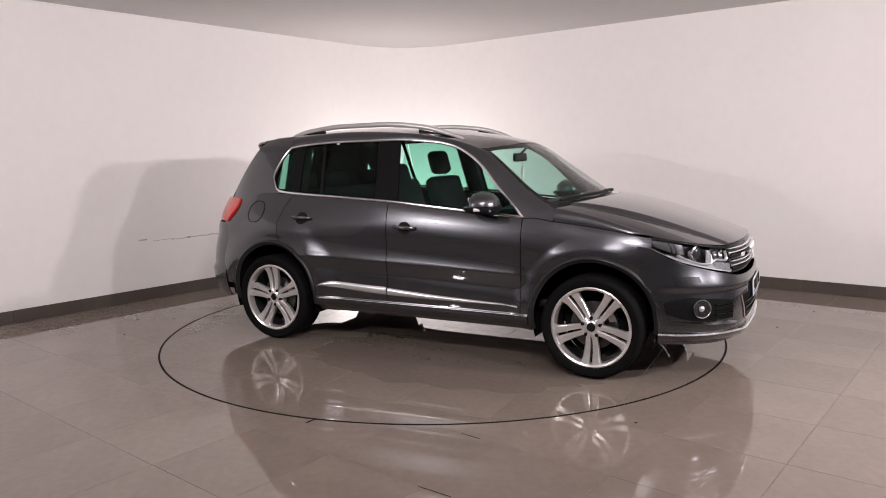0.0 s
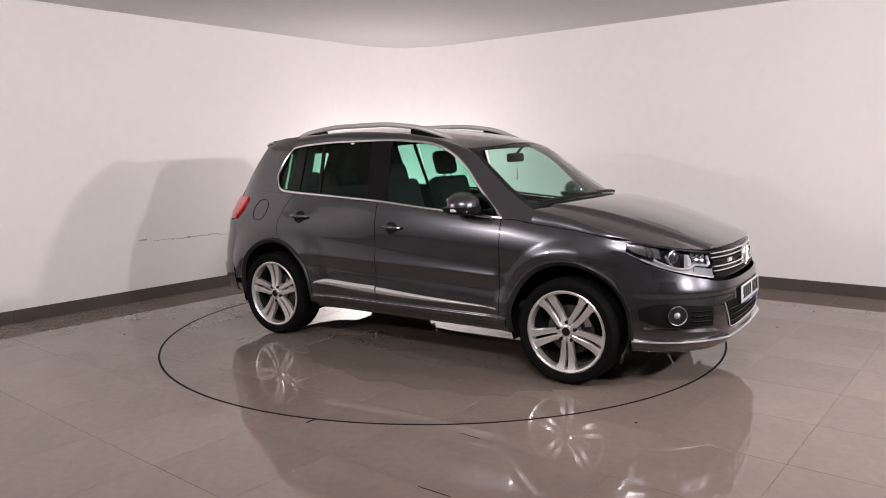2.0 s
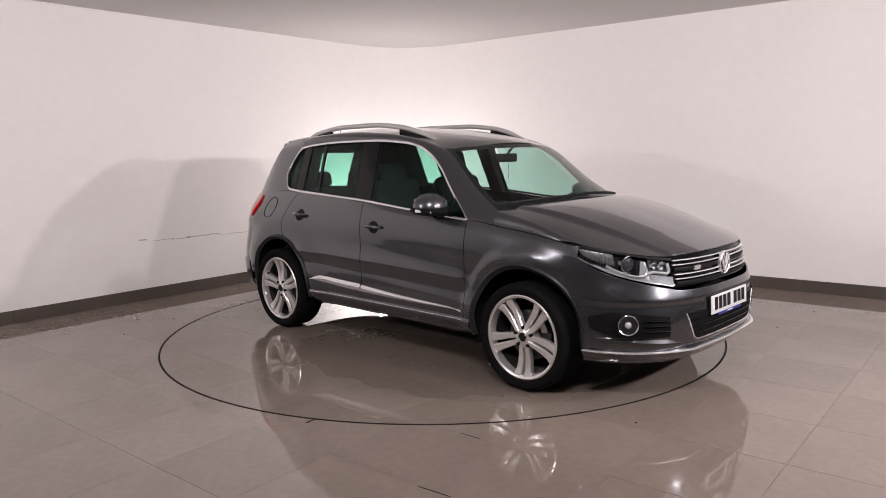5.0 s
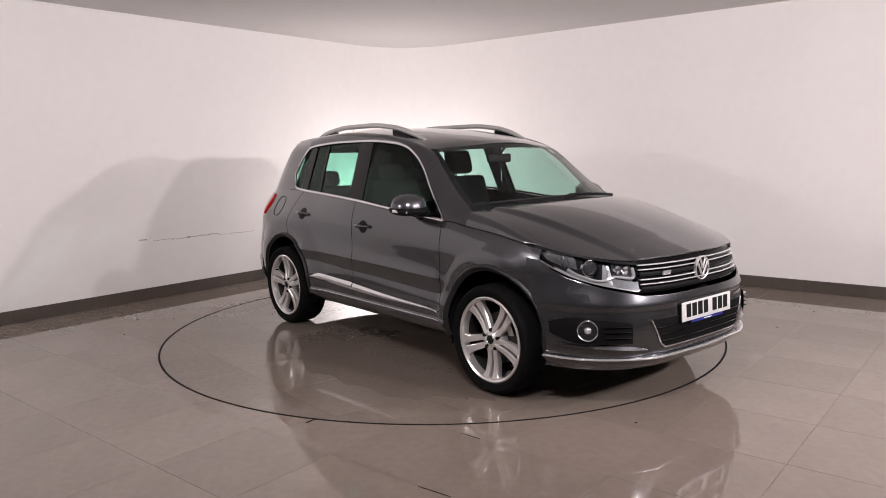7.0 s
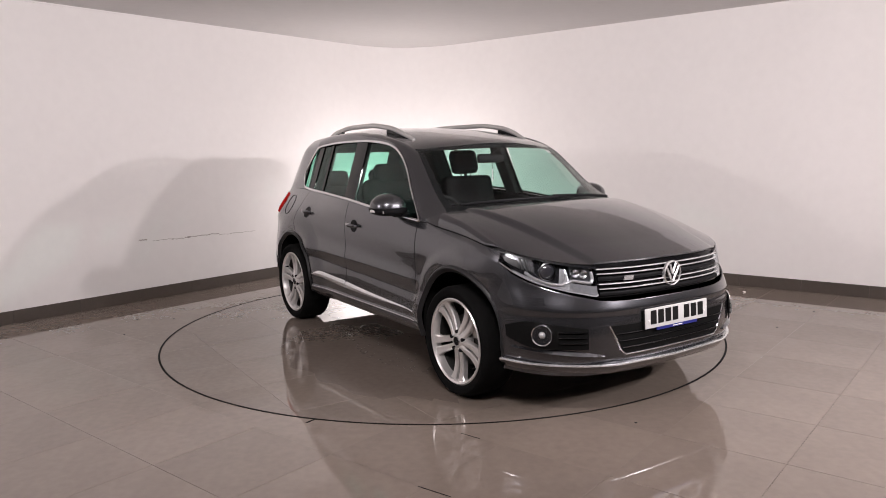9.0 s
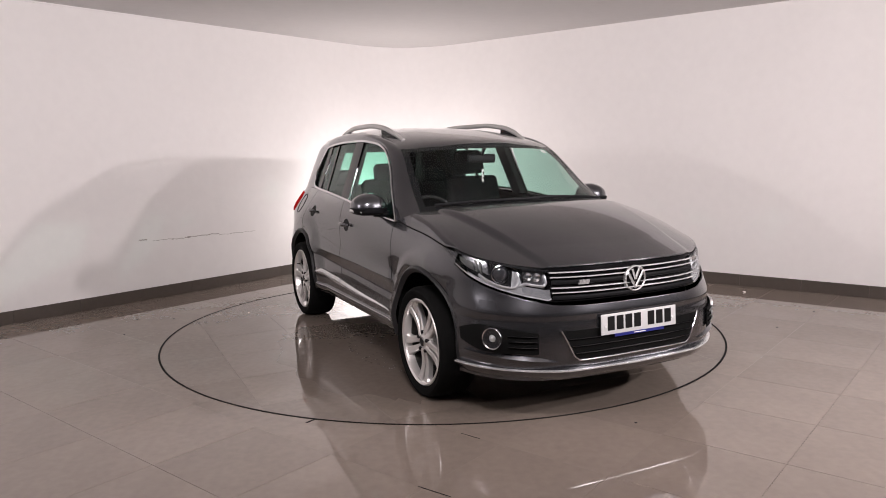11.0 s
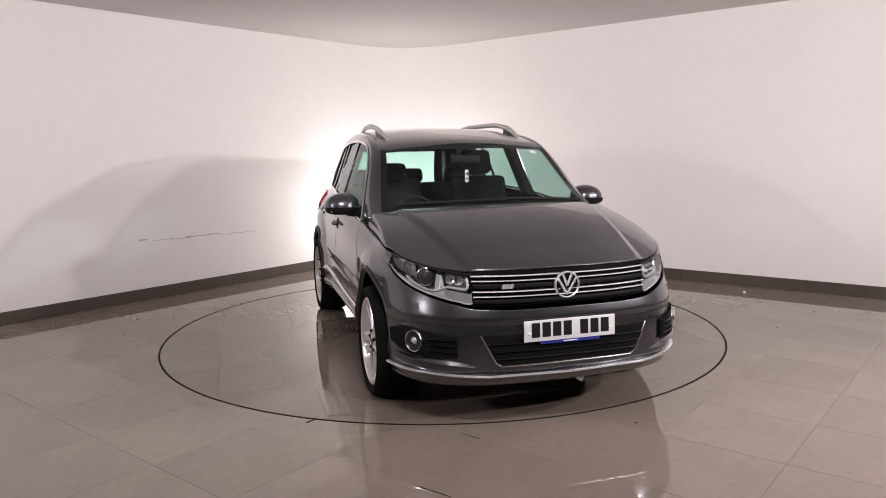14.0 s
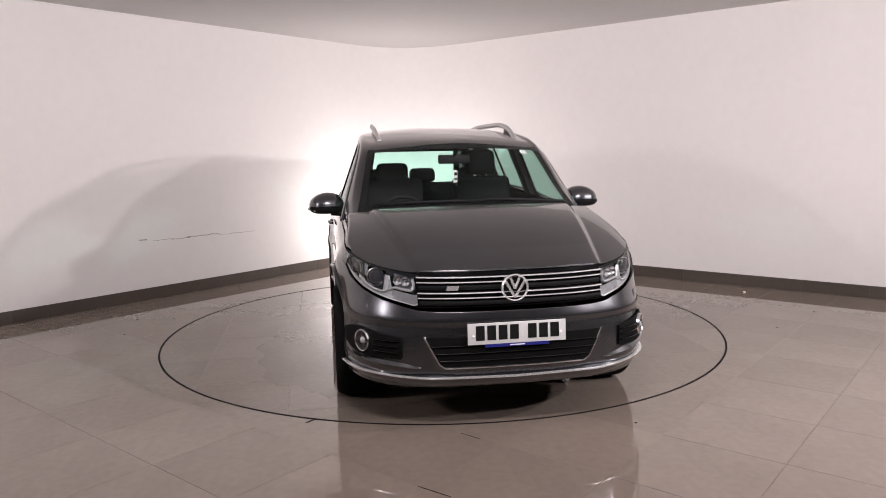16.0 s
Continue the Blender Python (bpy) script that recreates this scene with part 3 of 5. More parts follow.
right_and_left("pillar_foot", sheet(pillar_foot, 14, 8, 0.008), PAINT)
bm = bmesh.new()
tube(bm, [side_at(x, top_line(x) - 0.001, -0.0005) for x in np.linspace(1.27, 1.885, 30)], 0.0028, 0.0028, 6)
tube(bm, [side_at(1.272, z, 0.0005) for z in np.linspace(1.01, 1.094, 5)], 0.002, 0.002, 6, up=(1, 0, 0))
tube(bm, [side_at(x, top_line(x) - 0.001, 0.0005) for x in np.linspace(1.066, 1.272, 8)], 0.002, 0.002, 6)
right_and_left("bonnet_seam", bm, UNDER)


def cowl(u, v):
    s = 2 * v - 1
    return Vector((1.385 - 0.165 * s * s + 0.085 * u, -0.76 * s, 1.108 - 0.025 * s * s + 0.010 * u))


part("cowl", sheet(cowl, 4, 24, 0.01), PLASTIC, car)

# tailgate with its window, and roof spoiler


def gate_at(s, z, off=0.0):
    zz = min(z, 1.58)
    x_edge = rear_line(max(zz, 1.10))
    y_edge = half_width(x_edge, min(zz, 1.53))
    if zz > 1.50:
        y_edge = y_edge * (1 - (zz - 1.5) / 0.08 * 0.25)
    x_mid = tail_x(zz)
    return Vector((x_mid + (x_edge - x_mid) * abs(s) ** 2.6 - off, -y_edge * s, z))


def gate(z0, z1, s0, s1, off=0.0, n=16):
    return sheet(lambda u, v: gate_at(s0 + (s1 - s0) * u, z0 + (z1 - z0) * v, off), n, 10, 0.006)


tailgate = part("tailgate", gate(0.80, 1.14, -1, 1, n=30), PAINT, car)
for a in ((1.14, 1.48, -1, -0.70), (1.14, 1.48, 0.70, 1), (1.48, 1.58, -1, 1)):
    part("tailgate_frame", gate(*a), PAINT, tailgate)
right_and_left("pillar_trim", sheet(lambda u, v: Vector((-1.20 - (0.42 - 0.24 * v) * u, -0.690 + 0.13 * v + 0.18 * min(u / 0.36, 1) ** 0.7 * (1 - 0.35 * v), 1.06 + 0.42 * v)), 10, 6, 0.015), TRIM)
part("rear_window", gate(1.14, 1.48, -0.70, 0.70), WINDOW, tailgate, "green-tinted rear window with heater lines")


def spoiler(u, v):
    s = 2 * v - 1
    x0, x1 = -1.30, -1.630 + 0.160 * abs(s) ** 2.4
    edge = 1 - abs(s) ** 40
    top = lambda x: edge_z(x0) + (roof_z(x0) - edge_z(x0)) * (1 - abs(s) ** 2.4) + 0.004 * edge - 0.012 * (1 - edge) - 0.030 * (x0 - x) / (x0 - x1)
    y = -0.505 * s
    if u < 0.45:
        x = x0 + (x1 - x0) * u / 0.45
        return Vector((x, y, top(x)))
    if u < 0.65:
        a = (u - 0.45) / 0.20
        return Vector((x1 - 0.012 * math.sin(math.pi * a), y, top(x1) - 0.060 * a * edge))
    a = (u - 0.65) / 0.35
    return Vector((x1 + 0.24 * a * (0.4 + 0.6 * abs(s)), y, top(x1) - (0.060 + 0.015 * a) * edge))


part("spoiler", sheet(spoiler, 20, 60, 0.004), PAINT, car, "roof spoiler over the tailgate")

# rear bumper and lower tail


def tail_row(f, z, off=0.0):
    s, c = abs(math.sin(radians(f))), abs(math.cos(radians(f)))
    w = side_width(XS_R - 0.35, z) * 1.0
    return Vector((XS_R + (tail_x(z) - XS_R) * c ** (2 / N_R) - off, -math.copysign(w * s ** (2 / N_R), f), z))


bm = sheet(lambda u, v: tail_row(-76 + 152 * u, 0.30 + 0.62 * v, 0.012 + 0.026 * min(max((0.555 - 0.30 - 0.62 * v) / 0.03, 0), 1)), 60, 36)
cut_arch(bm, HUB_R, ARCH_R)
thicken(bm, 0.01)
part("rear_bumper", bm, PAINT, car)


def rear_lamp(u, v):
    z = 0.935 + 0.185 * v
    x0, x1 = -1.480 - 0.095 * (1 - v) ** 1.6 - 0.02 * v ** 6, -1.80
    x = x0 + (x1 - x0) * u
    return side_at(x, z, 0.014 + 0.008 * math.sin(math.pi * v))


right_and_left("rear_lamp", sheet(rear_lamp, 16, 10, 0.03), RED, None, "red tail lamp wrapped round the corner")


def fuel_flap():
    bm = bmesh.new()
    ring = []
    for i in range(28):
        a = i * math.tau / 28
        ring.append(side_at(-1.263 + 0.082 * math.copysign(abs(math.cos(a)) ** 0.85, math.cos(a)), 1.02 + 0.082 * math.copysign(abs(math.sin(a)) ** 0.85, math.sin(a)), 0.0015))
    tube(bm, ring, 0.003, 0.002, 6, True)
    part("fuel_flap_seam", bm, UNDER, car)


fuel_flap()

# underside
bm = bmesh.new()
box(bm, (0.25, 0, 0.375), (4.1, 1.05, 0.12), 0.03)
box(bm, (-0.55, 0.1, 0.29), (0.60, 0.36, 0.12), 0.04)
box(bm, (0.24, 0, 0.345), (1.55, 1.62, 0.07), 0.02)
box(bm, (-1.62, 0, 0.42), (0.42, 1.30, 0.20), 0.03)
part("underbody", bm, UNDER, car)
# unseen plates, added to block light and darken the floor below the nose
bm = bmesh.new()
box(bm, (1.99, 0, 0.268), (0.56, 1.08, 0.014), 0.004)
box(bm, (1.20, 0, 0.262), (1.00, 0.86, 0.030), 0.010)
part("undertray", bm, UNDER, car, "unseen black plates added to block light under the nose")
bm = bmesh.new()
box(bm, (2.12, 0, 0.44), (0.40, 0.90, 0.30), 0.03)
part("crash_core", bm, UNDER, car)
for hub in (HUB_F, HUB_R):
    bm = bmesh.new()
    tube(bm, [(hub, -0.70, HUB_Z), (hub, 0.70, HUB_Z)], 0.045)
    part("axle", bm, UNDER, car)

# ---- front ----
bump_top = smooth_curve((0.0, 0.664), (0.30, 0.664), (0.46, 0.669), (0.56, 0.688), (0.66, 0.714), (0.76, 0.756), (0.815, 0.804), (0.845, 0.860), (0.90, 0.890))


def bumper_top(f):
    return bump_top(abs(nose_at(f, 0.75).y))


def bumper_row(f, v):
    z0, z1 = 0.262, bumper_top(f)
    z = z0 + (z1 - z0) * v
    k = min(max((z - 0.585) / 0.035, 0), 1)
    brow = 0.011 * k * k * (3 - 2 * k) * min(max((74 - abs(f)) / 14, 0), 1) * (1 - 0.5 * max(v - 0.8, 0) / 0.2)
    return nose_at(f, z, 0.008 - 0.012 * max(0.2 - v, 0) * 5 + brow)


bm = sheet(lambda u, v: bumper_row(-75 + 150 * u, v), 110, 34)
cut_arch(bm, HUB_F, ARCH_R)
thicken(bm, 0.008)
bumper = part("front_bumper", bm, PAINT, car, "body-coloured front bumper with a polished lower lip")


def patch(y0, y1, z0, z1, off, nu=20, nv=8, thick=0.004):
    """A piece on the front between the lines y0(z), y1(z) and heights z0(q), z1(q), q from 0 to 1 across."""
    def at(u, v):
        z = z0(u) + (z1(u) - z0(u)) * v
        return nose_yz(y0(z) + (y1(z) - y0(z)) * u, z, off)
    return sheet(at, nu, nv, thick)


k_ = lambda q: (lambda _: q)
lower_y = lambda z: 0.390 + (z - 0.375) * 0.51
# flat black sheet over the bumper; its black imitates the shade of an opening
part("lower_grille", patch(lambda z: -lower_y(z), lower_y, k_(0.378), k_(0.535), 0.012, 60, 8), RUBBER, bumper)
for z in (0.412, 0.450, 0.490):
    bm = bmesh.new()
    w = lower_y(z) - 0.012
    tube(bm, [nose_yz(-w + 2 * w * i / 30, z, 0.015) for i in range(31)], 0.008, 0.004)
    part("grille_slat", bm, GLOSS, bumper)
bm = bmesh.new()
pts = [nose_yz(lower_y(z), z, 0.014) for z in np.linspace(0.537, 0.392, 8)] + [nose_yz(lower_y(0.375) - 0.012, 0.377, 0.014)]
pts += [nose_yz(0.37 - 0.74 * i / 30, 0.371, 0.014) for i in range(31)] + [nose_yz(-lower_y(0.375) + 0.012, 0.377, 0.014)]
pts += [nose_yz(-lower_y(z), z, 0.014) for z in np.linspace(0.392, 0.537, 8)]
tube(bm, pts, 0.005, 0.005)
part("grille_chrome", bm, CHROME, bumper, "thin chrome line round the lower grille")
# splitter: a straight front between two kinks, a polished ledge on top and a painted apron below
lip_x = smooth_curve((0.0, 2.452), (0.42, 2.436), (0.44, 2.433), (0.60, 2.362), (0.72, 2.270), (0.80, 2.180), (0.86, 2.060), (0.885, 1.965))
LIP_Y = (-0.885, -0.875, -0.86, -0.835, -0.80, -0.76, -0.72, -0.66, -0.60, -0.52, -0.45, -0.43, -0.30, -0.15, 0.0)
LIP_Y = LIP_Y + tuple(-y for y in LIP_Y[-2::-1])
lip_z3 = lambda y: 0.318 + 0.014 * abs(y)


def ledge(prof):
    """A moulding along the splitter: rows of (out, up) from its edge."""
    bm = bmesh.new()
    rows = []
    for i, y in enumerate(LIP_Y):
        a, b = LIP_Y[max(i - 1, 0)], LIP_Y[min(i + 1, len(LIP_Y) - 1)]
        d = Vector((lip_x(abs(b)) - lip_x(abs(a)), b - a))
        n = Vector((d.y, -d.x)).normalized()
        rows.append([bm.verts.new((lip_x(abs(y)) + n.x * o, y + n.y * o, lip_z3(y) + h)) for o, h in prof])
    k = len(prof)
    for p, q in zip(rows, rows[1:]):
        for j in range(k):
            bm.faces.new((p[j], p[(j + 1) % k], q[(j + 1) % k], q[j]))
    bm.faces.new(rows[0])
    bm.faces.new(rows[-1][::-1])
    return bm


part("bumper_lip", ledge([(-0.014, 0.0045), (-0.003, 0.0035), (0.002, 0.001), (0.002, -0.0045), (-0.014, -0.0045)]), BAR, bumper, "polished strip along the lower bumper")
part("bumper_skirt", ledge([(-0.065, 0.026), (-0.040, 0.012), (-0.0145, 0.0030), (-0.0145, -0.0055), (0.0, -0.0055), (-0.010, -0.020), (-0.034, -0.046), (-0.060, -0.062), (-0.090, -0.064)]), PAINT, bumper)
bm = bmesh.new()
tube(bm, [nose_at(f, bumper_top(f) - 0.002, 0.012) for f in np.linspace(-60, 60, 60)], 0.0025, 0.002)
part("bumper_bead", bm, PAINT, bumper)

# fog lamp pockets: black sheets on the bumper, their colour imitating a shaded recess
for sgn in (1, -1):
    pocket = part("fog_pocket", patch(lambda z: sgn * 0.585, lambda z: sgn * 0.846, lambda u: 0.418 + 0.045 * (max(u - 0.75, 0) / 0.25) ** 2, lambda u: 0.530 + 0.040 * u - 0.045 * (max(u - 0.75, 0) / 0.25) ** 2, 0.021, 30, 8), RUBBER, bumper)
    for z in (0.455, 0.485, 0.513):
        bm = bmesh.new()
        tube(bm, [nose_yz(sgn * (0.592 + 0.115 * i / 8), z, 0.026) for i in range(9)], 0.008, 0.004)
        part("fog_slat", bm, GLOSS, pocket)
    p = nose_yz(sgn * 0.762, 0.493, 0.006)
    out = nose_yz(sgn * 0.760, 0.493, 0.05) - nose_yz(sgn * 0.760, 0.493, 0.0)
    m = Matrix.Translation(p + out * 0.12) @ pose(0, 0, 0, 0, 0, math.degrees(math.atan2(out.y, out.x))) @ pose(0, 0, 0, 0, 0, -90)
    bm = bmesh.new()
    lathe(bm, [(0.0585, 0.0), (0.0595, -0.016), (0.0570, -0.022), (0.0530, -0.018), (0.0520, 0.0)], 32, m @ pose(0, 0, 0, 0, 0, 180), True)
    part("fog_ring", bm, CHROME, pocket, "chrome ring of the fog lamp")
    bm = bmesh.new()
    lathe(bm, [(0.0005, -0.0105), (0.030, -0.0120), (0.0545, -0.0155)], 24, m @ pose(0, 0, 0, 0, 0, 180))
    part("fog_bowl", bm, LAMP_DARK, pocket)
    bm = bmesh.new()
    lathe(bm, [(0.0005, -0.022), (0.030, -0.019), (0.053, -0.014)], 24, m @ pose(0, 0, 0, 0, 0, 180))
    part("fog_lens", bm, COVER, pocket)
    bm = bmesh.new()
    bmesh.ops.create_uvsphere(bm, u_segments=14, v_segments=8, radius=0.022, matrix=m @ Matrix.Translation((0, 0.002, 0)))
    part("fog_bulb", bm, LAMP_SILVER, pocket)

    def fog_ledge(u, v):
        y = 0.495 + (0.838 - 0.495) * u
        z = 0.374 + 0.036 * u ** 1.4 + (0.006 + 0.022 * math.sin(math.pi * min(u * 1.2, 1)) ** 0.7) * v
        return nose_yz(sgn * y, z, 0.030 - 0.024 * v - 0.014 * (1 - u) ** 3)
    bm = sheet(fog_ledge, 30, 5, 0.004)
    part("fog_blade", bm, PAINT, pocket)
    bm = patch(lambda z: sgn * 0.735, lambda z: sgn * 0.785, k_(0.652), k_(0.688), 0.0215, 4, 3)
    part("washer_flap", bm, PAINT, bumper)

# grille with chrome bars and round badge
grille = part("grille", patch(lambda z: -(0.508 + (0.86 - z) * 0.02), lambda z: 0.508 + (0.86 - z) * 0.02, k_(0.682), k_(0.860), -0.012, 44, 8), GLOSS, car, "gloss black radiator grille with chrome bars")
for z in (0.836, 0.810, 0.756, 0.730):
    bm = bmesh.new()
    w = 0.500 - 0.06 * (0.836 - z)
    tube(bm, [nose_yz(-w + 2 * w * i / 36, z, 0.002) for i in range(37)], 0.010, 0.0045)
    part("grille_bar", bm, BAR, grille, "chrome grille bar")
for z in (0.783, 0.704):
    bm = bmesh.new()
    tube(bm, [nose_yz(-0.49 + 0.98 * i / 36, z, -0.004) for i in range(37)], 0.008, 0.012)
    part("grille_slat", bm, PLASTIC, grille)
bm = bmesh.new()
prism(bm, [(-0.030, -0.012), (0.030, -0.012), (0.038, 0.012), (-0.022, 0.012)], -0.004, 0.004, Matrix.Translation(nose_yz(0.325, 0.783, 0.010)) @ pose(0, 0, 0, 0, 0, 82))
part("grille_mark", bm, BAR, grille, "small chrome mark on the grille")
bm = bmesh.new()
BADGE = Matrix.Translation((2.402, 0, 0.776)) @ pose(0, 0, 0, 0, 0, 90)
lathe(bm, [(0.0005, 0.0), (0.066, 0.0), (0.066, -0.012), (0.0005, -0.014)], 40, BADGE)
badge = part("badge", bm, GLOSS, grille, "round chrome emblem on the grille")
bm = bmesh.new()
lathe(bm, [(0.072, 0.0), (0.072, -0.014), (0.067, -0.020), (0.061, -0.014), (0.061, 0.0)], 40, BADGE, True)
part("badge_ring", bm, BAR, badge)
bm = bmesh.new()
for q in (((-0.050, 0.034), (0.0, -0.050)), ((0.050, 0.034), (0.0, -0.050)), ((-0.024, 0.053), (0.0, -0.004)), ((0.024, 0.053), (0.0, -0.004))):
    tube(bm, [BADGE @ Vector((c[0], -0.015, c[1])) for c in q], 0.0072, 0.007, 6, up=(1, 0, 0))
part("badge_bars", bm, BAR, badge)

# number plate, its characters kept as plain bars
PL = Matrix.Translation((2.444, 0, 0.551)) @ pose(0, 0, 0, 0, 0, 90) @ pose(0, 0, 0, -3, 0, 0)
bm = bmesh.new()
box(bm, (0, 0.006, -0.012), (0.505, 0.02, 0.09), 0, PL)
plate = part("plate_holder", bm, PLASTIC, car)
bm = bmesh.new()
box(bm, (0, -0.008, 0), (0.520, 0.006, 0.111), 0.002, PL)
part("plate", bm, PLATE, plate, "white number plate with black bars")
for x in (-0.195, -0.135, -0.075, -0.015, 0.080, 0.140, 0.200):
    bm = bmesh.new()
    box(bm, (x, -0.0115, 0.004), (0.046, 0.002, 0.076), 0, PL)
    part("plate_bar", bm, INK, plate)
for x in (-0.232, 0.232):
    bm = bmesh.new()
    lathe(bm, [(0.0005, -0.0155), (0.005, -0.015), (0.008, -0.0115)], 12, PL @ Matrix.Translation((x, 0, -0.012)))
    part("plate_screw", bm, PAPER, plate, "white plastic screw cap")
bm = bmesh.new()
box(bm, (0.0, -0.010, -0.063), (0.34, 0.004, 0.016), 0, PL)
strip = part("plate_strip", bm, BLUE, plate, "blue strip below the number plate")
bm = bmesh.new()
box(bm, (0.0, -0.0125, -0.063), (0.080, 0.002, 0.005), 0, PL)
part("strip_bar", bm, PAPER, strip)

# headlamps
lamp_top = smooth_curve((0.48, 0.848), (0.55, 0.855), (0.65, 0.872), (0.75, 0.899), (0.845, 0.934))
lamp_low = smooth_curve((0.48, 0.730), (0.510, 0.690), (0.56, 0.700), (0.66, 0.724), (0.76, 0.764), (0.815, 0.812), (0.845, 0.868))


def lamp_patch(off, y0=0.492, y1=0.832, q0=0.0, q1=1.0, nu=24, nv=12, thick=0.004):
    def at(u, v):
        y = y0 + (y1 - y0) * u
        a, b = lamp_low(y), lamp_top(y)
        z = a + (b - a) * (q0 + (q1 - q0) * v)
        return nose_yz(y, z, off)
    return sheet(at, nu, nv, thick)


for sgn in (0, 1):
    def lp(name, bm, mat, parent, label=""):
        if sgn:
            bmesh.ops.transform(bm, matrix=Matrix.Diagonal((1, -1, 1, 1)), verts=bm.verts)
        return part(name, bm, mat, parent, label)
    lamp = lp("headlamp", lamp_patch(-0.045, y1=0.845), LAMP_DARK, car, "clear headlamp with projector lens and silver light bar")
    lp("lamp_cover", lamp_patch(0.003, y1=0.845, nu=30), COVER, lamp)
    for path, r in ((((0.785, 0.24), (0.755, 0.14), (0.715, 0.11), (0.675, 0.16), (0.652, 0.28), (0.645, 0.45), (0.643, 0.62)), 0.020),
                    (((0.655, 0.20), (0.634, 0.33), (0.608, 0.42), (0.568, 0.42), (0.536, 0.44), (0.519, 0.58), (0.524, 0.82)), 0.015)):
        fy = smooth_curve(*[(i / 6, q[0]) for i, q in enumerate(path)])
        fq = smooth_curve(*[(i / 6, q[1]) for i, q in enumerate(path)])
        bm = bmesh.new()
        pts = []
        for i in range(25):
            y, q = fy(i / 24), fq(i / 24)
            pts.append(nose_yz(y, lamp_low(y) + (lamp_top(y) - lamp_low(y)) * q, -0.014))
        tube(bm, pts, 0.009, [r * (0.55 + 0.45 * math.sin(math.pi * min(0.1 + i / 28, 0.9))) for i in range(25)], 8, up=(0.9, -0.3, 0.2))
        lp("light_bar", bm, LAMP_SILVER, lamp, "silver curved light bar")
    lp("inner_reflector", lamp_patch(-0.030, 0.524, 0.622, 0.34, 0.90, 8, 6, 0.006), FACET, lamp)
    for y, q in ((0.602, 0.68), (0.562, 0.70)):
        z = lamp_low(y) + (lamp_top(y) - lamp_low(y)) * q
        m = Matrix.Translation(nose_yz(y, z, -0.020)) @ pose(0, 0, 0, 0, 0, 90 - 12)
        bm = bmesh.new()
        lathe(bm, [(0.0005, 0.012), (0.012, 0.008), (0.021, -0.004), (0.024, -0.006), (0.025, 0.004)], 20, m)
        lp("reflector_bowl", bm, CHROME, lamp)
    def wedge(u, v):
        y = 0.638 + 0.024 * u + 0.014 * (1 - v) * (2 * u - 1)
        z = lamp_low(y) + (lamp_top(y) - lamp_low(y)) * (0.12 + 0.66 * v)
        return nose_yz(y, z, -0.014 + 0.008 * math.sin(math.pi * u))
    lp("light_wedge", sheet(wedge, 8, 10, 0.008), LAMP_SILVER, lamp, "silver wedge between the two lamp chambers")
    lp("outer_reflector", lamp_patch(-0.030, 0.758, 0.836, 0.36, 0.88, 8, 6, 0.006), FOG_BOWL, lamp, "silver reflector at the lamp corner")
    lp("side_reflector", lamp_patch(-0.020, 0.800, 0.832, 0.30, 0.66, 6, 6, 0.01), DISC, lamp)
    lp("lamp_edge", lamp_patch(-0.003, 0.500, 0.842, 0.0, 0.04, 24, 2, 0.006), RAIL, lamp)
    for y in (0.790, 0.778):
        lp("lamp_rib", lamp_patch(-0.024, y, y + 0.005, 0.3, 0.80, 2, 6, 0.008), DISC, lamp)
    lp("indicator", lamp_patch(-0.008, 0.502, 0.628, 0.02, 0.34, 12, 5, 0.01), RIBBED, lamp, "clear ribbed indicator")
    lp("lower_strip", lamp_patch(-0.006, 0.622, 0.815, 0.04, 0.13, 20, 2, 0.006), LAMP_SILVER, lamp)
    lp("lamp_brow", lamp_patch(-0.004, 0.496, 0.845, 0.92, 1.0, 20, 2, 0.01), PLASTIC, lamp)
    for y, q, r in ((0.714, 0.55, 0.045),):
        z = lamp_low(y) + (lamp_top(y) - lamp_low(y)) * q
        p = nose_yz(y, z, -0.026)
        m = Matrix.Translation(p) @ pose(0, 0, 0, 0, 0, 90 - (24 if y > 0.65 else 12))
        bm = bmesh.new()
        lathe(bm, [(r + 0.004, 0.02), (r + 0.004, -0.012), (r, -0.014), (r, 0.02)], 28, m, True)
        lp("lens_ring", bm, CHROME, lamp)
        bm = bmesh.new()
        lathe(bm, [(0.0005, -0.026)] + [(r * math.sin(a), -0.026 * math.cos(a)) for a in np.linspace(0.2, 1.5, 8)], 24, m)
        lp("projector", bm, LENS, lamp)

# ---- door handles, mirrors, rails, wipers ----


def handle(x, z, door):
    # black disc on the door skin, standing in for the shaded hollow behind the grip
    bm = bmesh.new()
    ring = [side_at(x + 0.052 * math.cos(a), z + 0.046 * math.sin(a), 0.003) for a in np.linspace(0, math.tau, 24, endpoint=False)]
    c = bm.verts.new(side_at(x, z, 0.002))
    vs = [bm.verts.new(q) for q in ring]
    for i in range(24):
        bm.faces.new((c, vs[i], vs[(i + 1) % 24]))
    cup = part("handle_cup", bm, PLASTIC, door[0])
    mirrored(cup, door[1])
    bm = bmesh.new()
    n = 14
    tube(bm, [side_at(x - 0.088 + 0.176 * i / n, z + 0.010 - 0.006 * i / n, 0.012 + 0.026 * math.sin(math.pi * i / n) ** 0.6) for i in range(n + 1)],
         [0.010 + 0.006 * math.sin(math.pi * i / n) for i in range(n + 1)], [0.010 + 0.006 * math.sin(math.pi * i / n) for i in range(n + 1)], 10)
    h = part("handle", bm, PAINT, door[0])
    mirrored(h, door[1])


handle(-0.776, 0.980, rear_doors)
handle(0.166, 0.934, front_doors)

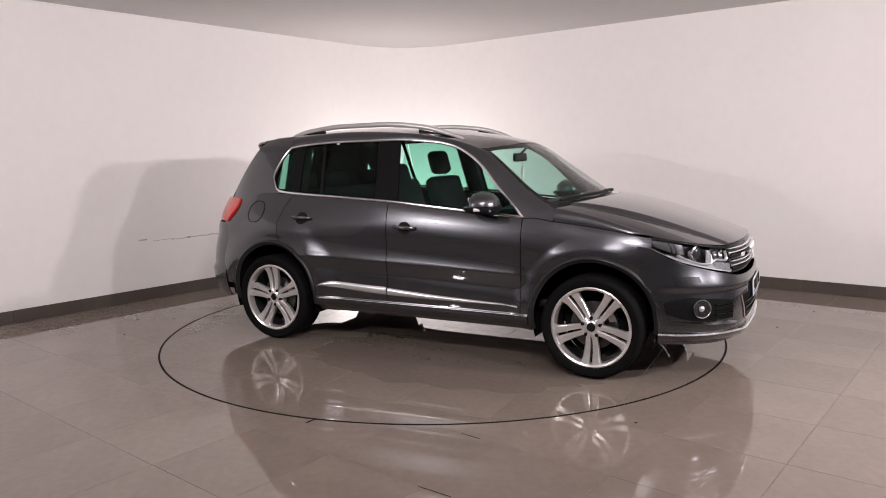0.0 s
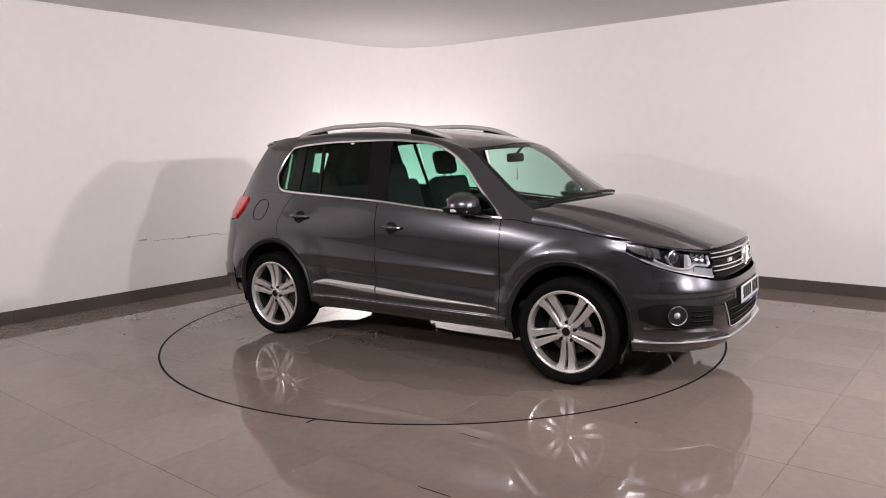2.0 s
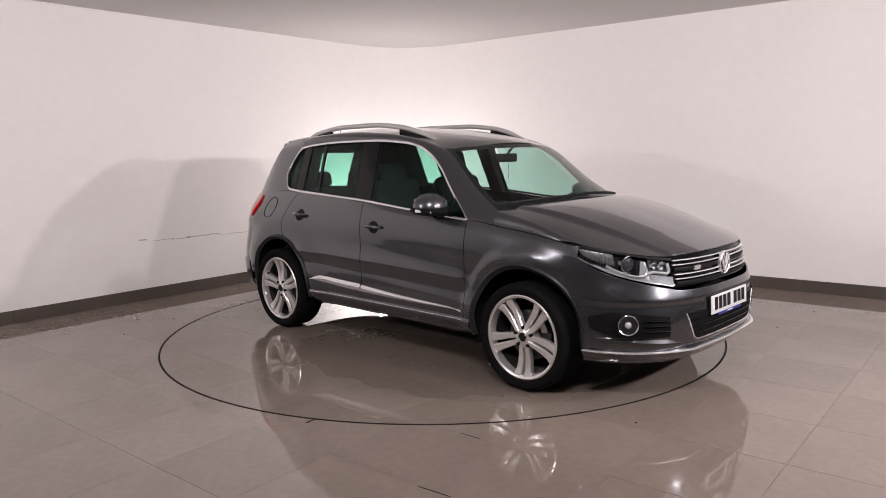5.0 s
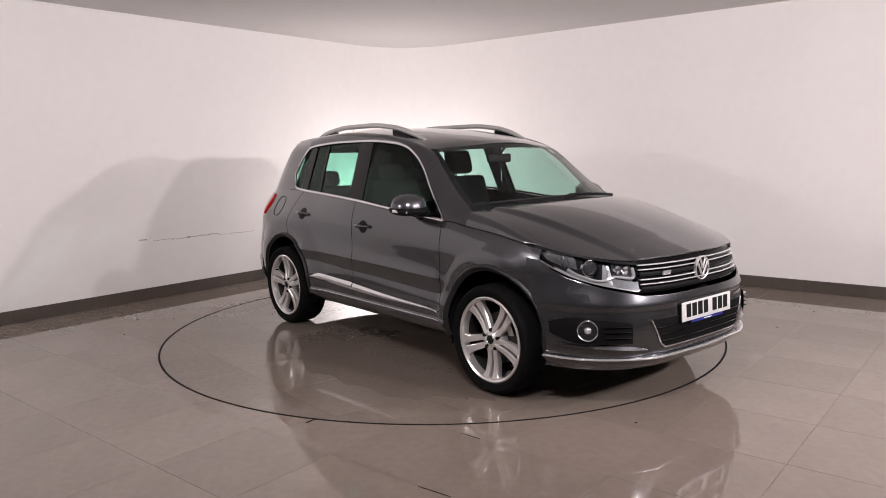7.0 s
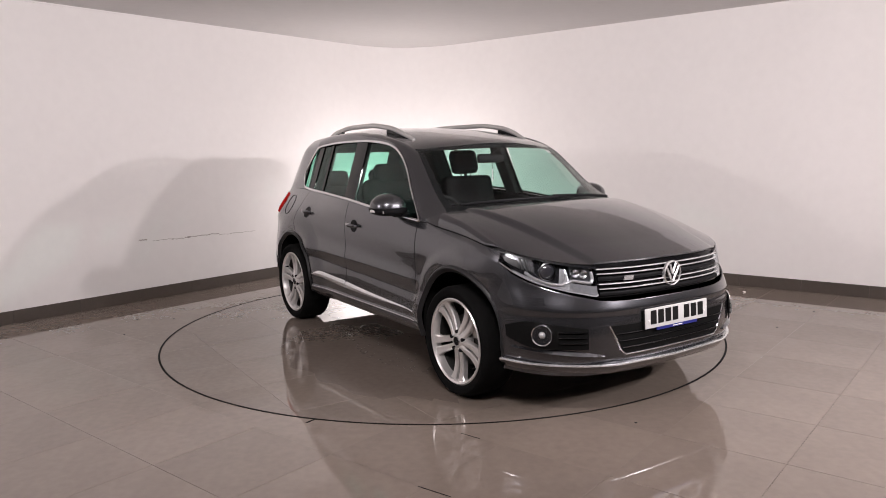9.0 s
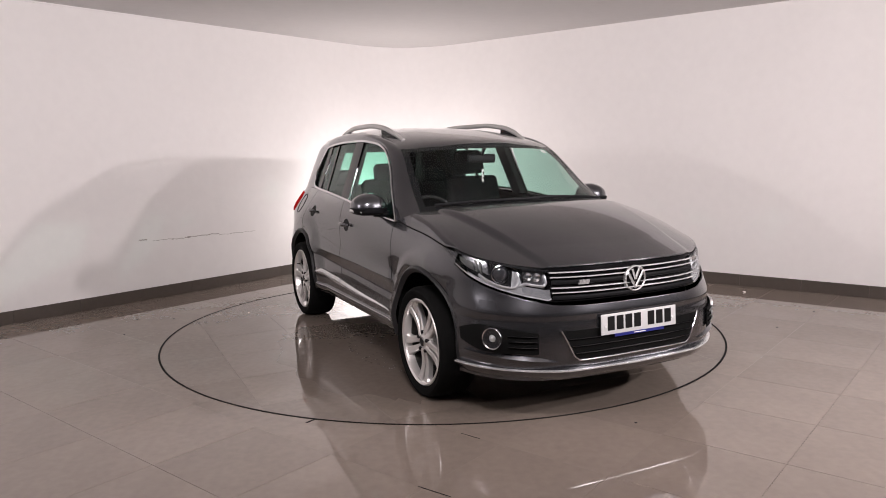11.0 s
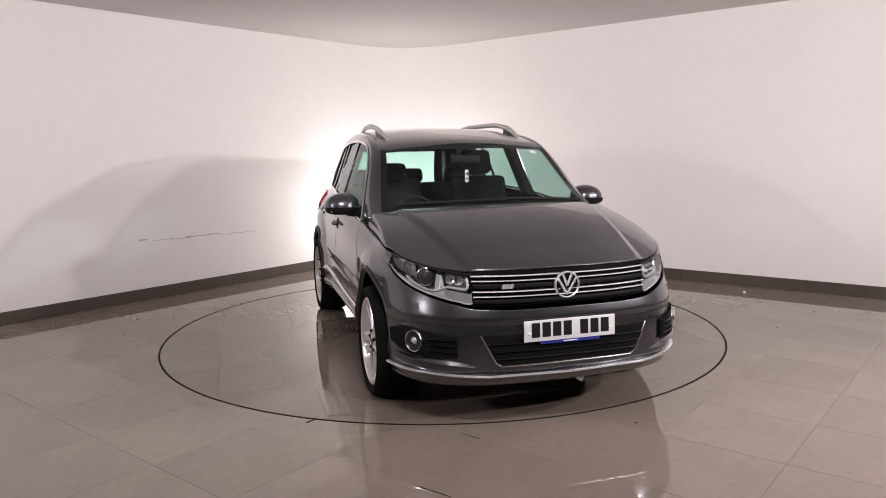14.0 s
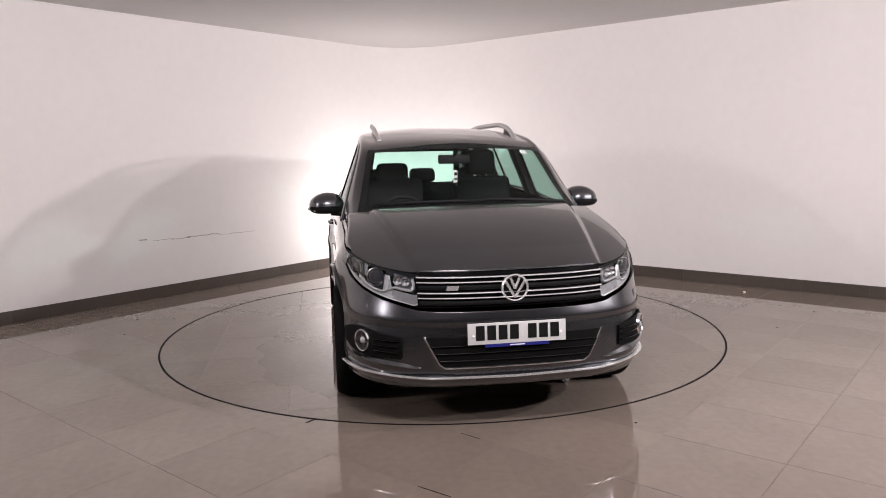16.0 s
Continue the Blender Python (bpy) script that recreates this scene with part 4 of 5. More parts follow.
bm = bmesh.new()
bmesh.ops.create_uvsphere(bm, u_segments=32, v_segments=20, radius=1)
for v in bm.verts:
    x, y, z = v.co
    back = x < 0
    v.co = Vector((0.795 + (0.070 if back else 0.128) * math.copysign(abs(x) ** 0.9, x), -0.934 + 0.122 * math.copysign(abs(y) ** 0.85, y),
                   1.112 + (0.096 * z ** 0.85 * (1 - 0.15 * max(-y, 0)) if z > 0 else 0.006 * z)))
shell = right_and_left("mirror_housing", bm, PAINT, None, "grey door mirror housing")
bm = bmesh.new()
bmesh.ops.create_uvsphere(bm, u_segments=28, v_segments=14, radius=1)
for v in bm.verts:
    x, y, z = v.co
    k = lambda q, e: math.copysign(abs(q) ** e, q)
    v.co = Vector((0.808 + 0.122 * k(x, 0.75), -0.933 + 0.121 * k(y, 0.75), 1.106 + (0.050 * k(z, 0.7) if z < 0 else 0.006 * z)))
base_ = part("mirror_base", bm, PLASTIC, shell[0])
mirrored(base_, shell[1])
bm = bmesh.new()
tube(bm, [(0.83, -0.90, 1.072), (0.84, -0.845, 1.064), (0.85, -0.80, 1.062)], [0.05, 0.045, 0.05], [0.028, 0.024, 0.028])
arm = part("mirror_arm", bm, PLASTIC, shell[0])
mirrored(arm, shell[1])
bm = bmesh.new()
tube(bm, [(0.900 - 0.034 * i, -1.010 - 0.045 * i / 3, 1.090 + 0.001 * i) for i in range(4)], 0.013, 0.012)
rep = part("mirror_repeater", bm, AMBER, shell[0], "clear indicator in the mirror")
mirrored(rep, shell[1])
bm = bmesh.new()
box(bm, (0.738, -0.930, 1.135), (0.008, 0.15, 0.07), 0.003)
mg = part("mirror_glass", bm, CHROME, shell[0])
mirrored(mg, shell[1])

rail_z = smooth_curve((-1.20, 1.590), (-1.10, 1.628), (-0.93, 1.660), (-0.6, 1.688), (-0.175, 1.690), (0.146, 1.662), (0.32, 1.620), (0.477, 1.566))
bm = bmesh.new()
xs = np.linspace(-1.20, 0.48, 44)
rail_y = smooth_curve((-1.20, 0.440), (-0.90, 0.462), (-0.5, 0.505), (0.0, 0.538), (0.25, 0.536), (0.48, 0.520))
tube(bm, [(x, -rail_y(x), rail_z(x)) for x in xs],
     [0.016] * 44, [0.010 + 0.010 * min(1, 6 * min(x + 1.2, 0.48 - x)) for x in xs], 10)
rails = right_and_left("roof_rail", bm, RAIL, None, "satin silver roof rail")
for x0, x1 in ((-1.17, -0.80), (0.12, 0.44)):
    bm = bmesh.new()
    pts = [(x0 + (x1 - x0) * i / 10, -rail_y(x0 + (x1 - x0) * i / 10), (rail_z(x0 + (x1 - x0) * i / 10) + edge_z(x0 + (x1 - x0) * i / 10)) / 2 - 0.002) for i in range(11)]
    tube(bm, pts, 0.012, [max((rail_z(q[0]) - edge_z(q[0])) / 2, 0.006) for q in pts])
    foot = part("rail_foot", bm, GLOSS, rails[0], "black foot of the roof rail")
    mirrored(foot, rails[1])

for a in (((0, 0.06), (0, -0.66)), ((0, 0.66), (0, 0.02))):
    bm = bmesh.new()
    (xa, ya), (xb, yb) = a
    n = 10
    pts = []
    for i in range(n + 1):
        q = i / n
        x, y = xa + (xb - xa) * q, ya + (yb - ya) * q
        s = y / 0.752
        p = Vector(screen(0.965 - 0.02 * q, (1 - s) / 2)) + Vector((0.55, 0, 0.83)) * 0.02
        pts.append(p)
    tube(bm, pts, 0.007, 0.010)
    part("wiper", bm, PLASTIC, car, "black windscreen wiper")
bm = bmesh.new()
lathe(bm, [(0.0005, 0.05), (0.004, 0.045), (0.012, 0.0)], 10, Matrix.Translation((-1.28, 0.0, 1.64)) @ pose(0, 0, 0, 90, 0, 0))
part("aerial", bm, PLASTIC, car)

# ---- wheels ----


def make_wheel(name):
    """A wheel with its outer face towards -y, round its hub."""
    w = new(name)
    bm = bmesh.new()
    R, r = 0.338, 0.262
    lathe(bm, [(r, -0.098), (r + 0.012, -0.112), (r + 0.028, -0.120), (R - 0.026, -0.121), (R - 0.012, -0.112), (R - 0.002, -0.092), (R, -0.05), (R, 0.05), (R - 0.002, 0.092),
               (R - 0.012, 0.112), (R - 0.05, 0.122), (r + 0.01, 0.112), (r, 0.098)], 72, None, True)
    part("tyre", bm, TYRE, w, "black low-profile tyre, wet")
    bm = bmesh.new()
    lathe(bm, [(r + 0.001, -0.100), (r + 0.004, -0.108), (r - 0.004, -0.113), (r - 0.016, -0.106), (r - 0.022, -0.080), (r - 0.024, -0.058)], 72)
    part("rim", bm, ALLOY, w, "silver alloy rim")
    # the rim's inside in darker metal, to imitate shade behind the spokes
    bm = bmesh.new()
    lathe(bm, [(r - 0.024, -0.058), (r - 0.034, 0.02), (r - 0.022, 0.09), (r, 0.098)], 72)
    part("rim_barrel", bm, DISC, w, "inner barrel of the rim, shade of the wheel's inside in its colour")
    for k in range(5):
        a0 = math.tau * k / 5
        for sd in (-1, 1):
            bm = bmesh.new()
            rows = []
            n = 10
            for i in range(n + 1):
                q = i / n
                rad = 0.045 + (r - 0.014 - 0.045) * q
                flare = max(q - 0.76, 0) / 0.24
                inner, outer = 0.0055 + 0.0045 * q, 0.035 + 0.026 * q + 0.022 * flare * flare
                y = -0.092 + 0.016 * math.sin(math.pi * q) - 0.006 * q
                c = 0.006
                row = [(inner, y + 0.034), (inner, y + 0.005), (inner + c, y), (outer - c, y), (outer, y + 0.007), (outer, y + 0.034)]
                rows.append([(rad, sd * e, h) for e, h in row])
            vs = [[bm.verts.new((c[0] * math.cos(a0) - c[1] * math.sin(a0), c[2], c[0] * math.sin(a0) + c[1] * math.cos(a0))) for c in row] for row in rows]
            for p, q in zip(vs, vs[1:]):
                for j in range(6):
                    bm.faces.new((p[j], p[(j + 1) % 6], q[(j + 1) % 6], q[j]))
            bm.faces.new(vs[0])
            bm.faces.new(vs[-1][::-1])
            part("spoke", bm, ALLOY, w)
        bm = bmesh.new()
        a = a0 + math.pi / 5
        lathe(bm, [(0.0005, -0.0985), (0.009, -0.098), (0.0115, -0.094), (0.0115, -0.05)], 10, Matrix.Translation((0.060 * math.cos(a), 0, 0.060 * math.sin(a))))
        part("wheel_bolt", bm, PLASTIC, w)
    bm = bmesh.new()
    lathe(bm, [(0.0005, -0.092), (0.030, -0.092), (0.036, -0.088), (0.070, -0.078), (0.078, -0.060), (0.078, -0.02)], 40)
    part("hub", bm, ALLOY, w)
    bm = bmesh.new()
    lathe(bm, [(0.0005, -0.097), (0.026, -0.096), (0.031, -0.091)], 28)
    part("hub_cap", bm, PLASTIC, w, "dark centre cap with chrome ring")
    bm = bmesh.new()
    lathe(bm, [(0.026, -0.0955), (0.028, -0.098), (0.031, -0.093)], 28, None, True)
    part("cap_ring", bm, CHROME, w)
    bm = bmesh.new()
    lathe(bm, [(0.0005, -0.100), (0.005, -0.099), (0.006, -0.07)], 8, Matrix.Translation((0.218 * math.cos(0.95), 0, 0.218 * math.sin(0.95))))
    part("tyre_valve", bm, PLASTIC, w, "black valve cap")
    bm = bmesh.new()
    lathe(bm, [(0.06, -0.015), (0.157, -0.015), (0.157, 0.012), (0.06, 0.012)], 48, None, True)
    part("brake_disc", bm, DISC, w)
    bm = bmesh.new()
    lathe(bm, [(0.0005, 0.045), (0.215, 0.045), (0.215, 0.06), (0.0005, 0.06)], 40)
    part("back_plate", bm, UNDER, w)
    return w


right_wheel = make_wheel("wheel")
for hub, sgn, turn in ((HUB_F, -1, 90), (HUB_R, -1, -95), (HUB_F, 1, 40), (HUB_R, 1, 10)):
    m = Matrix.Translation((hub, sgn * 0.796, HUB_Z)) @ (pose(0, 0, 0, 0, 0, 180) if sgn > 0 else Matrix()) @ pose(0, 0, 0, 0, turn, 0)
    w = copy_thing(right_wheel, m)
    w.parent = car
    bm = bmesh.new()
    a = [radians(q) for q in np.linspace(-19, 19, 7)]
    prism(bm, [(0.160 * math.cos(q), 0.160 * math.sin(q)) for q in a] + [(0.115 * math.cos(q), 0.10 * math.sin(q)) for q in a[::-1]], -0.045, 0.03,
          Matrix.Translation((hub, sgn * 0.796, HUB_Z)) @ (pose(0, 0, 0, 0, 0, 180) if sgn > 0 else Matrix()) @ pose(0, 0, 0, 0, -34, 0))
    part("brake_caliper", bm, SATIN, car)
for o in (*right_wheel.children_recursive, right_wheel):
    bpy.data.objects.remove(o)

# ---- inside ----


def seat(x, y, w, bench=False):
    s = new("rear_bench" if bench else "front_seat")
    s.parent = car
    bm = bmesh.new()
    box(bm, (x + 0.02, y, 0.62), (0.52, w, 0.20), 0.05)
    part("seat_cushion", bm, CLOTH, s)
    bm = bmesh.new()
    lean = pose(x - 0.24, y, 0.68, 0, -16, 0)
    h = 0.60 if not bench else 0.52
    box(bm, (0, 0, h / 2), (0.13, w, h), 0.05, lean)
    part("backrest", bm, CLOTH, s)
    for yy in ((-0.47, 0, 0.47) if bench else (0,)):
        bm = bmesh.new()
        zz = h + ((0.025 if y < 0 else 0.125) if not bench else 0.070)
        box(bm, (0.01, yy, zz), (0.10, 0.27 if not bench else 0.25, 0.21 if not bench else 0.14), 0.048, lean)
        part("headrest", bm, CLOTH, s)
        for d in (-0.05, 0.05):
            bm = bmesh.new()
            tube(bm, [lean @ Vector((0.01, yy + d, h - 0.04)), lean @ Vector((0.01, yy + d, h + 0.08))], 0.006, n=6, up=(1, 0, 0))
            part("headrest_post", bm, CHROME, s)


seat(0.23, -0.37, 0.50)
seat(0.23, 0.39, 0.50)
seat(-0.62, 0.0, 1.28, True)


def dash(u, v):
    s = 2 * v - 1
    prof = smooth_curve((0, 1.085), (0.35, 1.10), (0.6, 1.075), (0.75, 1.00), (1.0, 0.70))
    x = 1.36 - 0.10 * s * s - 0.62 * min(u, 0.75) / 0.75 + 0.06 * max(u - 0.75, 0) / 0.25
    return Vector((x, -0.74 * s, prof(u) - 0.02 * s * s + 0.035 * math.exp(-((s - 0.5) / 0.22) ** 2) * math.exp(-((u - 0.55) / 0.2) ** 2)))


part("dashboard", sheet(dash, 20, 24, 0.02), TRIM, car, "black dashboard")
bm = bmesh.new()
wm = Matrix.Translation((0.66, -0.37, 0.98)) @ pose(0, 0, 0, 0, -25, 0)
tube(bm, [wm @ Vector((0, 0.185 * math.cos(a), 0.185 * math.sin(a))) for a in np.linspace(0, math.tau, 32, endpoint=False)], 0.014, 0.014, 8, True, (1, 0, 0))
for a in (0, math.pi, -math.pi / 2):
    tube(bm, [wm @ Vector((0.01, 0, 0)), wm @ Vector((0, 0.18 * math.cos(a), 0.18 * math.sin(a)))], 0.02, 0.012, 6, up=(1, 0.1, 0))
part("steering_wheel", bm, TRIM, car, "black steering wheel")
bm = bmesh.new()
box(bm, (0.20, 0, 0.44), (2.2, 1.5, 0.06), 0.02)
part("cabin_floor", bm, TRIM, car)
bm = bmesh.new()
box(bm, (-1.40, 0, 0.60), (0.40, 1.40, 0.40), 0.03)
part("boot_trim", bm, TRIM, car)
bm = bmesh.new()
box(bm, (0.715, 0, 1.420), (0.035, 0.235, 0.066), 0.015)
inner_mirror = part("inside_mirror", bm, PLASTIC, car, "black rear-view mirror on the windscreen")
bm = bmesh.new()
tube(bm, [(0.72, 0, 1.44), (0.755, 0, 1.48), (0.795, 0, 1.520)], 0.011, 0.011)
part("mirror_stem", bm, PLASTIC, inner_mirror)
bm = bmesh.new()
tube(bm, [(0.733, 0.005, 1.40), (0.733, 0.005, 1.34)], 0.0015, n=5, up=(1, 0, 0))
tag = part("tag_cord", bm, PLASTIC, inner_mirror)
TAG = pose(0.733, 0.005, 1.295, 0, 0, 46)
bm = bmesh.new()
box(bm, (0, 0, 0), (0.004, 0.050, 0.090), 0.001, TAG)
part("hanging_tag", bm, PAPER, tag, "white hanging tag with dark bars")
bm = bmesh.new()
box(bm, (0.003, 0, 0.017), (0.004, 0.030, 0.022), 0, TAG)
box(bm, (0.003, 0, -0.019), (0.004, 0.030, 0.014), 0, TAG)
part("tag_bars", bm, INK, tag)

# rain beads on the car
rng = random.Random(7)


def beads(n, at, lo, hi, up):
    bm = bmesh.new()
    for _ in range(n):
        c, nrm = at(rng.random(), rng.random())
        c, nrm = Vector(c), Vector(nrm).normalized()
        r = lo + (hi - lo) * rng.random() ** 3
        a = nrm.orthogonal().normalized()
        b = nrm.cross(a)
        ring = [bm.verts.new(c + (a * math.cos(q) + b * math.sin(q)) * r) for q in (0, 1.257, 2.513, 3.770, 5.027)]
        mid = [bm.verts.new(c + (a * math.cos(q) + b * math.sin(q)) * r * 0.6 + nrm * r * 0.38) for q in (0, 1.257, 2.513, 3.770, 5.027)]
        top = bm.verts.new(c + nrm * r * 0.5)
        for i in range(5):
            j = (i + 1) % 5
            bm.faces.new((ring[i], ring[j], mid[j], mid[i]))
            bm.faces.new((mid[i], mid[j], top))
    return bm


def on(f, out):
    def at(u, v):
        p = Vector(f(u, v))
        d1 = Vector(f(min(u + 0.01, 1), v)) - Vector(f(max(u - 0.01, 0), v))
        d2 = Vector(f(u, min(v + 0.01, 1))) - Vector(f(u, max(v - 0.01, 0)))
        n = d1.cross(d2).normalized()
        return p, n if n.dot(Vector(out)) > 0 else -n
    return at


def flank(u, v):
    x = -1.35 + 3.2 * u
    return side_at(x, 0.50 + (top_line(x) - 0.02 - 0.50) * v)


def glazing(u, v):
    x = -0.62 + 1.45 * u
    return side_at(x, win_low(x) + (win_top(x) - win_low(x)) * v, -0.011)


for nm, ob in (("roof_beads", beads(700, on(roof, (0, 0, 1)), 0.0015, 0.0045, 1)), ("bonnet_beads", beads(260, on(bonnet, (0, 0, 1)), 0.0012, 0.0035, 1)),
               ("screen_beads", beads(320, on(screen, (0.5, 0, 1)), 0.0012, 0.0035, 1)), ("flank_beads", beads(220, on(flank, (0, -1, 0)), 0.0012, 0.0035, 1)),
               ("window_beads", beads(420, on(glazing, (0, -1, 0)), 0.0012, 0.0035, 1))):
    tagged(part(nm, ob, DROP, car, "small clear rain beads"), kind="stuff")

# ---- wall scuff ----
SCUFFS = ((7.51, 7.60, 0.627, 0.009), (7.66, 7.90, 0.607, 0.003), (7.88, 8.10, 0.600, 0.0045), (8.06, 8.46, 0.606, 0.006), (8.46, 8.95, 0.590, 0.003))
bm = bmesh.new()
for s0, s1, z, w in SCUFFS:
    rows = []
    for i in range(9):
        p, q = wall_line(s0 + (s1 - s0) * i / 8)
        h = w * (0.35 + 0.65 * abs(math.sin(i * 1.7 + s0)))
        zz = z + 0.004 * math.sin(i * 2.3)
        rows.append((bm.verts.new((*(p + q * 0.002).xy, zz - h)), bm.verts.new((*(p + q * 0.002).xy, zz + h))))
    for a, b in zip(rows, rows[1:]):
        bm.faces.new((a[0], b[0], b[1], a[1]))
tagged(part("wall_scuff", bm, SCUFF, smooth=0), "thin grey scuff marks on the white wall", "scuff", kind="structure")

# ---- water and grit on the floor ----
drops = tagged(part("water_drops", beads(420, lambda u, v: ((-0.85 + 2.0 * u, -0.86 + 0.34 * v * v + 0.10 * math.sin(7 * u), 0.0003), (0, 0, 1)), 0.004, 0.016, 1), WATER),
               "scattered water drops on the turntable beside the car", "water", kind="stuff")


def wet_film(name, cx, cy, rx, ry, seed, n=120):
    """A film of water with a ragged edge, lying on the turntable."""
    bm = bmesh.new()
    ring = []
    for i in range(n):
        a = i * math.tau / n
        d = Vector((math.cos(a), math.sin(a), 0))
        k = 1 + 0.16 * noise.noise(d * 1.6 + Vector((seed, 0, 0))) + 0.10 * noise.noise(d * 5 + Vector((0, seed, 0))) + 0.06 * noise.noise(d * 16 + Vector((0, 0, seed)))
        ring.append(Vector((cx + rx * k * d.x, cy + ry * k * d.y, 0)))
    top = [bm.verts.new((q.x, q.y, 0.0009)) for q in ring]
    rim_ = [bm.verts.new((q.x + (q.x - cx) * 0.004, q.y + (q.y - cy) * 0.004, 0.0002)) for q in ring]
    bm.faces.new(top)
    for i in range(n):
        j = (i + 1) % n
        bm.faces.new((rim_[i], rim_[j], top[j], top[i]))
    return tagged(part(name, bm, WET_TILE, smooth=0), "thin film of water wetting the tiles beside the car", "water", kind="stuff")


film_ = wet_film("water_film", 0.50, -0.88, 1.18, 0.60, 3.1)


def crumb(x, y, r, mat, label):
    bm = bmesh.new()
    bmesh.ops.create_icosphere(bm, subdivisions=1, radius=r)
    for v in bm.verts:
        v.co = Vector((v.co.x * (1 + 0.4 * noise.noise(v.co * 40 + Vector((x, y, 0)))), v.co.y * 0.8, max(v.co.z * 0.4, -r * 0.3)))
    ob = tagged(part("floor_crumb", bm, mat, smooth=0), label, "debris", "crumbs on the floor")
    ob.location = (x, y, r * 0.3)


crumb(3.069, 1.169, 0.018, PAPER, "small white crumb of plaster on the tiled floor")
for x, y in ((1.039, -2.295), (-2.794, 0.455), (-2.671, -0.110), (-2.456, 0.450), (2.735, -0.279), (3.312, 0.261)):
    crumb(x, y, 0.009, INK, "tiny dark crumb of grit on the tiled floor")
for x, y, ang, w, d in ((-0.744, -2.168, 52, 0.075, 0.012), (-0.05, -3.05, -36, 0.18, 0.005), (0.135, -2.43, -40, 0.12, 0.004)):
    bm = bmesh.new()
    box(bm, (0, 0, 0.0006), (w, d, 0.001), 0, pose(x, y, 0, 0, 0, ang))
    tagged(part("floor_chip", bm, RUBBER, smooth=0), "dark chipped streak in the floor tiles", "chip", "chips in the floor")

# ---- skirting tiles ----
s = (S_BEND0 - 4.28) % 0.603 - 0.603
while s < S_END:
    a, b = max(s + 0.0015, 0), min(s + 0.6015, S_END)
    if b > a + 0.02:
        wall_strip("skirting_tile", a, b, 1 if b < S_BEND0 or a > S_BEND1 else 8, 0.002, 0.122, 0.003, 0.010, SKIRT, skirting)
    s += 0.603

# ---- floor tiles ----
PITCH, JOINT = 0.604, 0.0023


def tile_mesh(name, mat):
    h, c = (PITCH - JOINT) / 2, 0.0012
    bm = bmesh.new()
    rings = [[bm.verts.new((x * k, y * k, z)) for x, y in ((-1, -1), (1, -1), (1, 1), (-1, 1))] for k, z in ((h, -0.006), (h, -c), (h - c, 0.0))]
    for a, b in zip(rings, rings[1:]):
        for i in range(4):
            bm.faces.new((a[i], a[(i + 1) % 4], b[(i + 1) % 4], b[i]))
    bm.faces.new(rings[-1])
    me = bpy.data.meshes.new(name)
    bm.to_mesh(me)
    bm.free()
    me.materials.append(mat)
    return me


def cut_tile(name, m, mat, parent, r, keep_in):
    """A tile cut along the turntable's circle."""
    h, n = (PITCH - JOINT) / 2, 14
    bm = bmesh.new()
    vs = [[bm.verts.new(m @ Vector((-h + 2 * h * i / n, -h + 2 * h * j / n, 0))) for j in range(n + 1)] for i in range(n + 1)]
    out = {v for row in vs for v in row if (v.co.xy.length > r) == keep_in}
    for i in range(n):
        for j in range(n):
            q = (vs[i][j], vs[i + 1][j], vs[i + 1][j + 1], vs[i][j + 1])
            if not all(v in out for v in q):
                bm.faces.new(q)
    for v in out:
        v.co = Vector((*(v.co.xy.normalized() * r), 0))
    bmesh.ops.delete(bm, geom=[v for v in bm.verts if not v.link_faces], context="VERTS")
    if not bm.faces:
        bm.free()
        return
    bmesh.ops.recalc_face_normals(bm, faces=bm.faces)
    if sum(f.normal.z for f in bm.faces) < 0:
        bmesh.ops.reverse_faces(bm, faces=bm.faces)
    return part(name, bm, mat, parent, smooth=0)


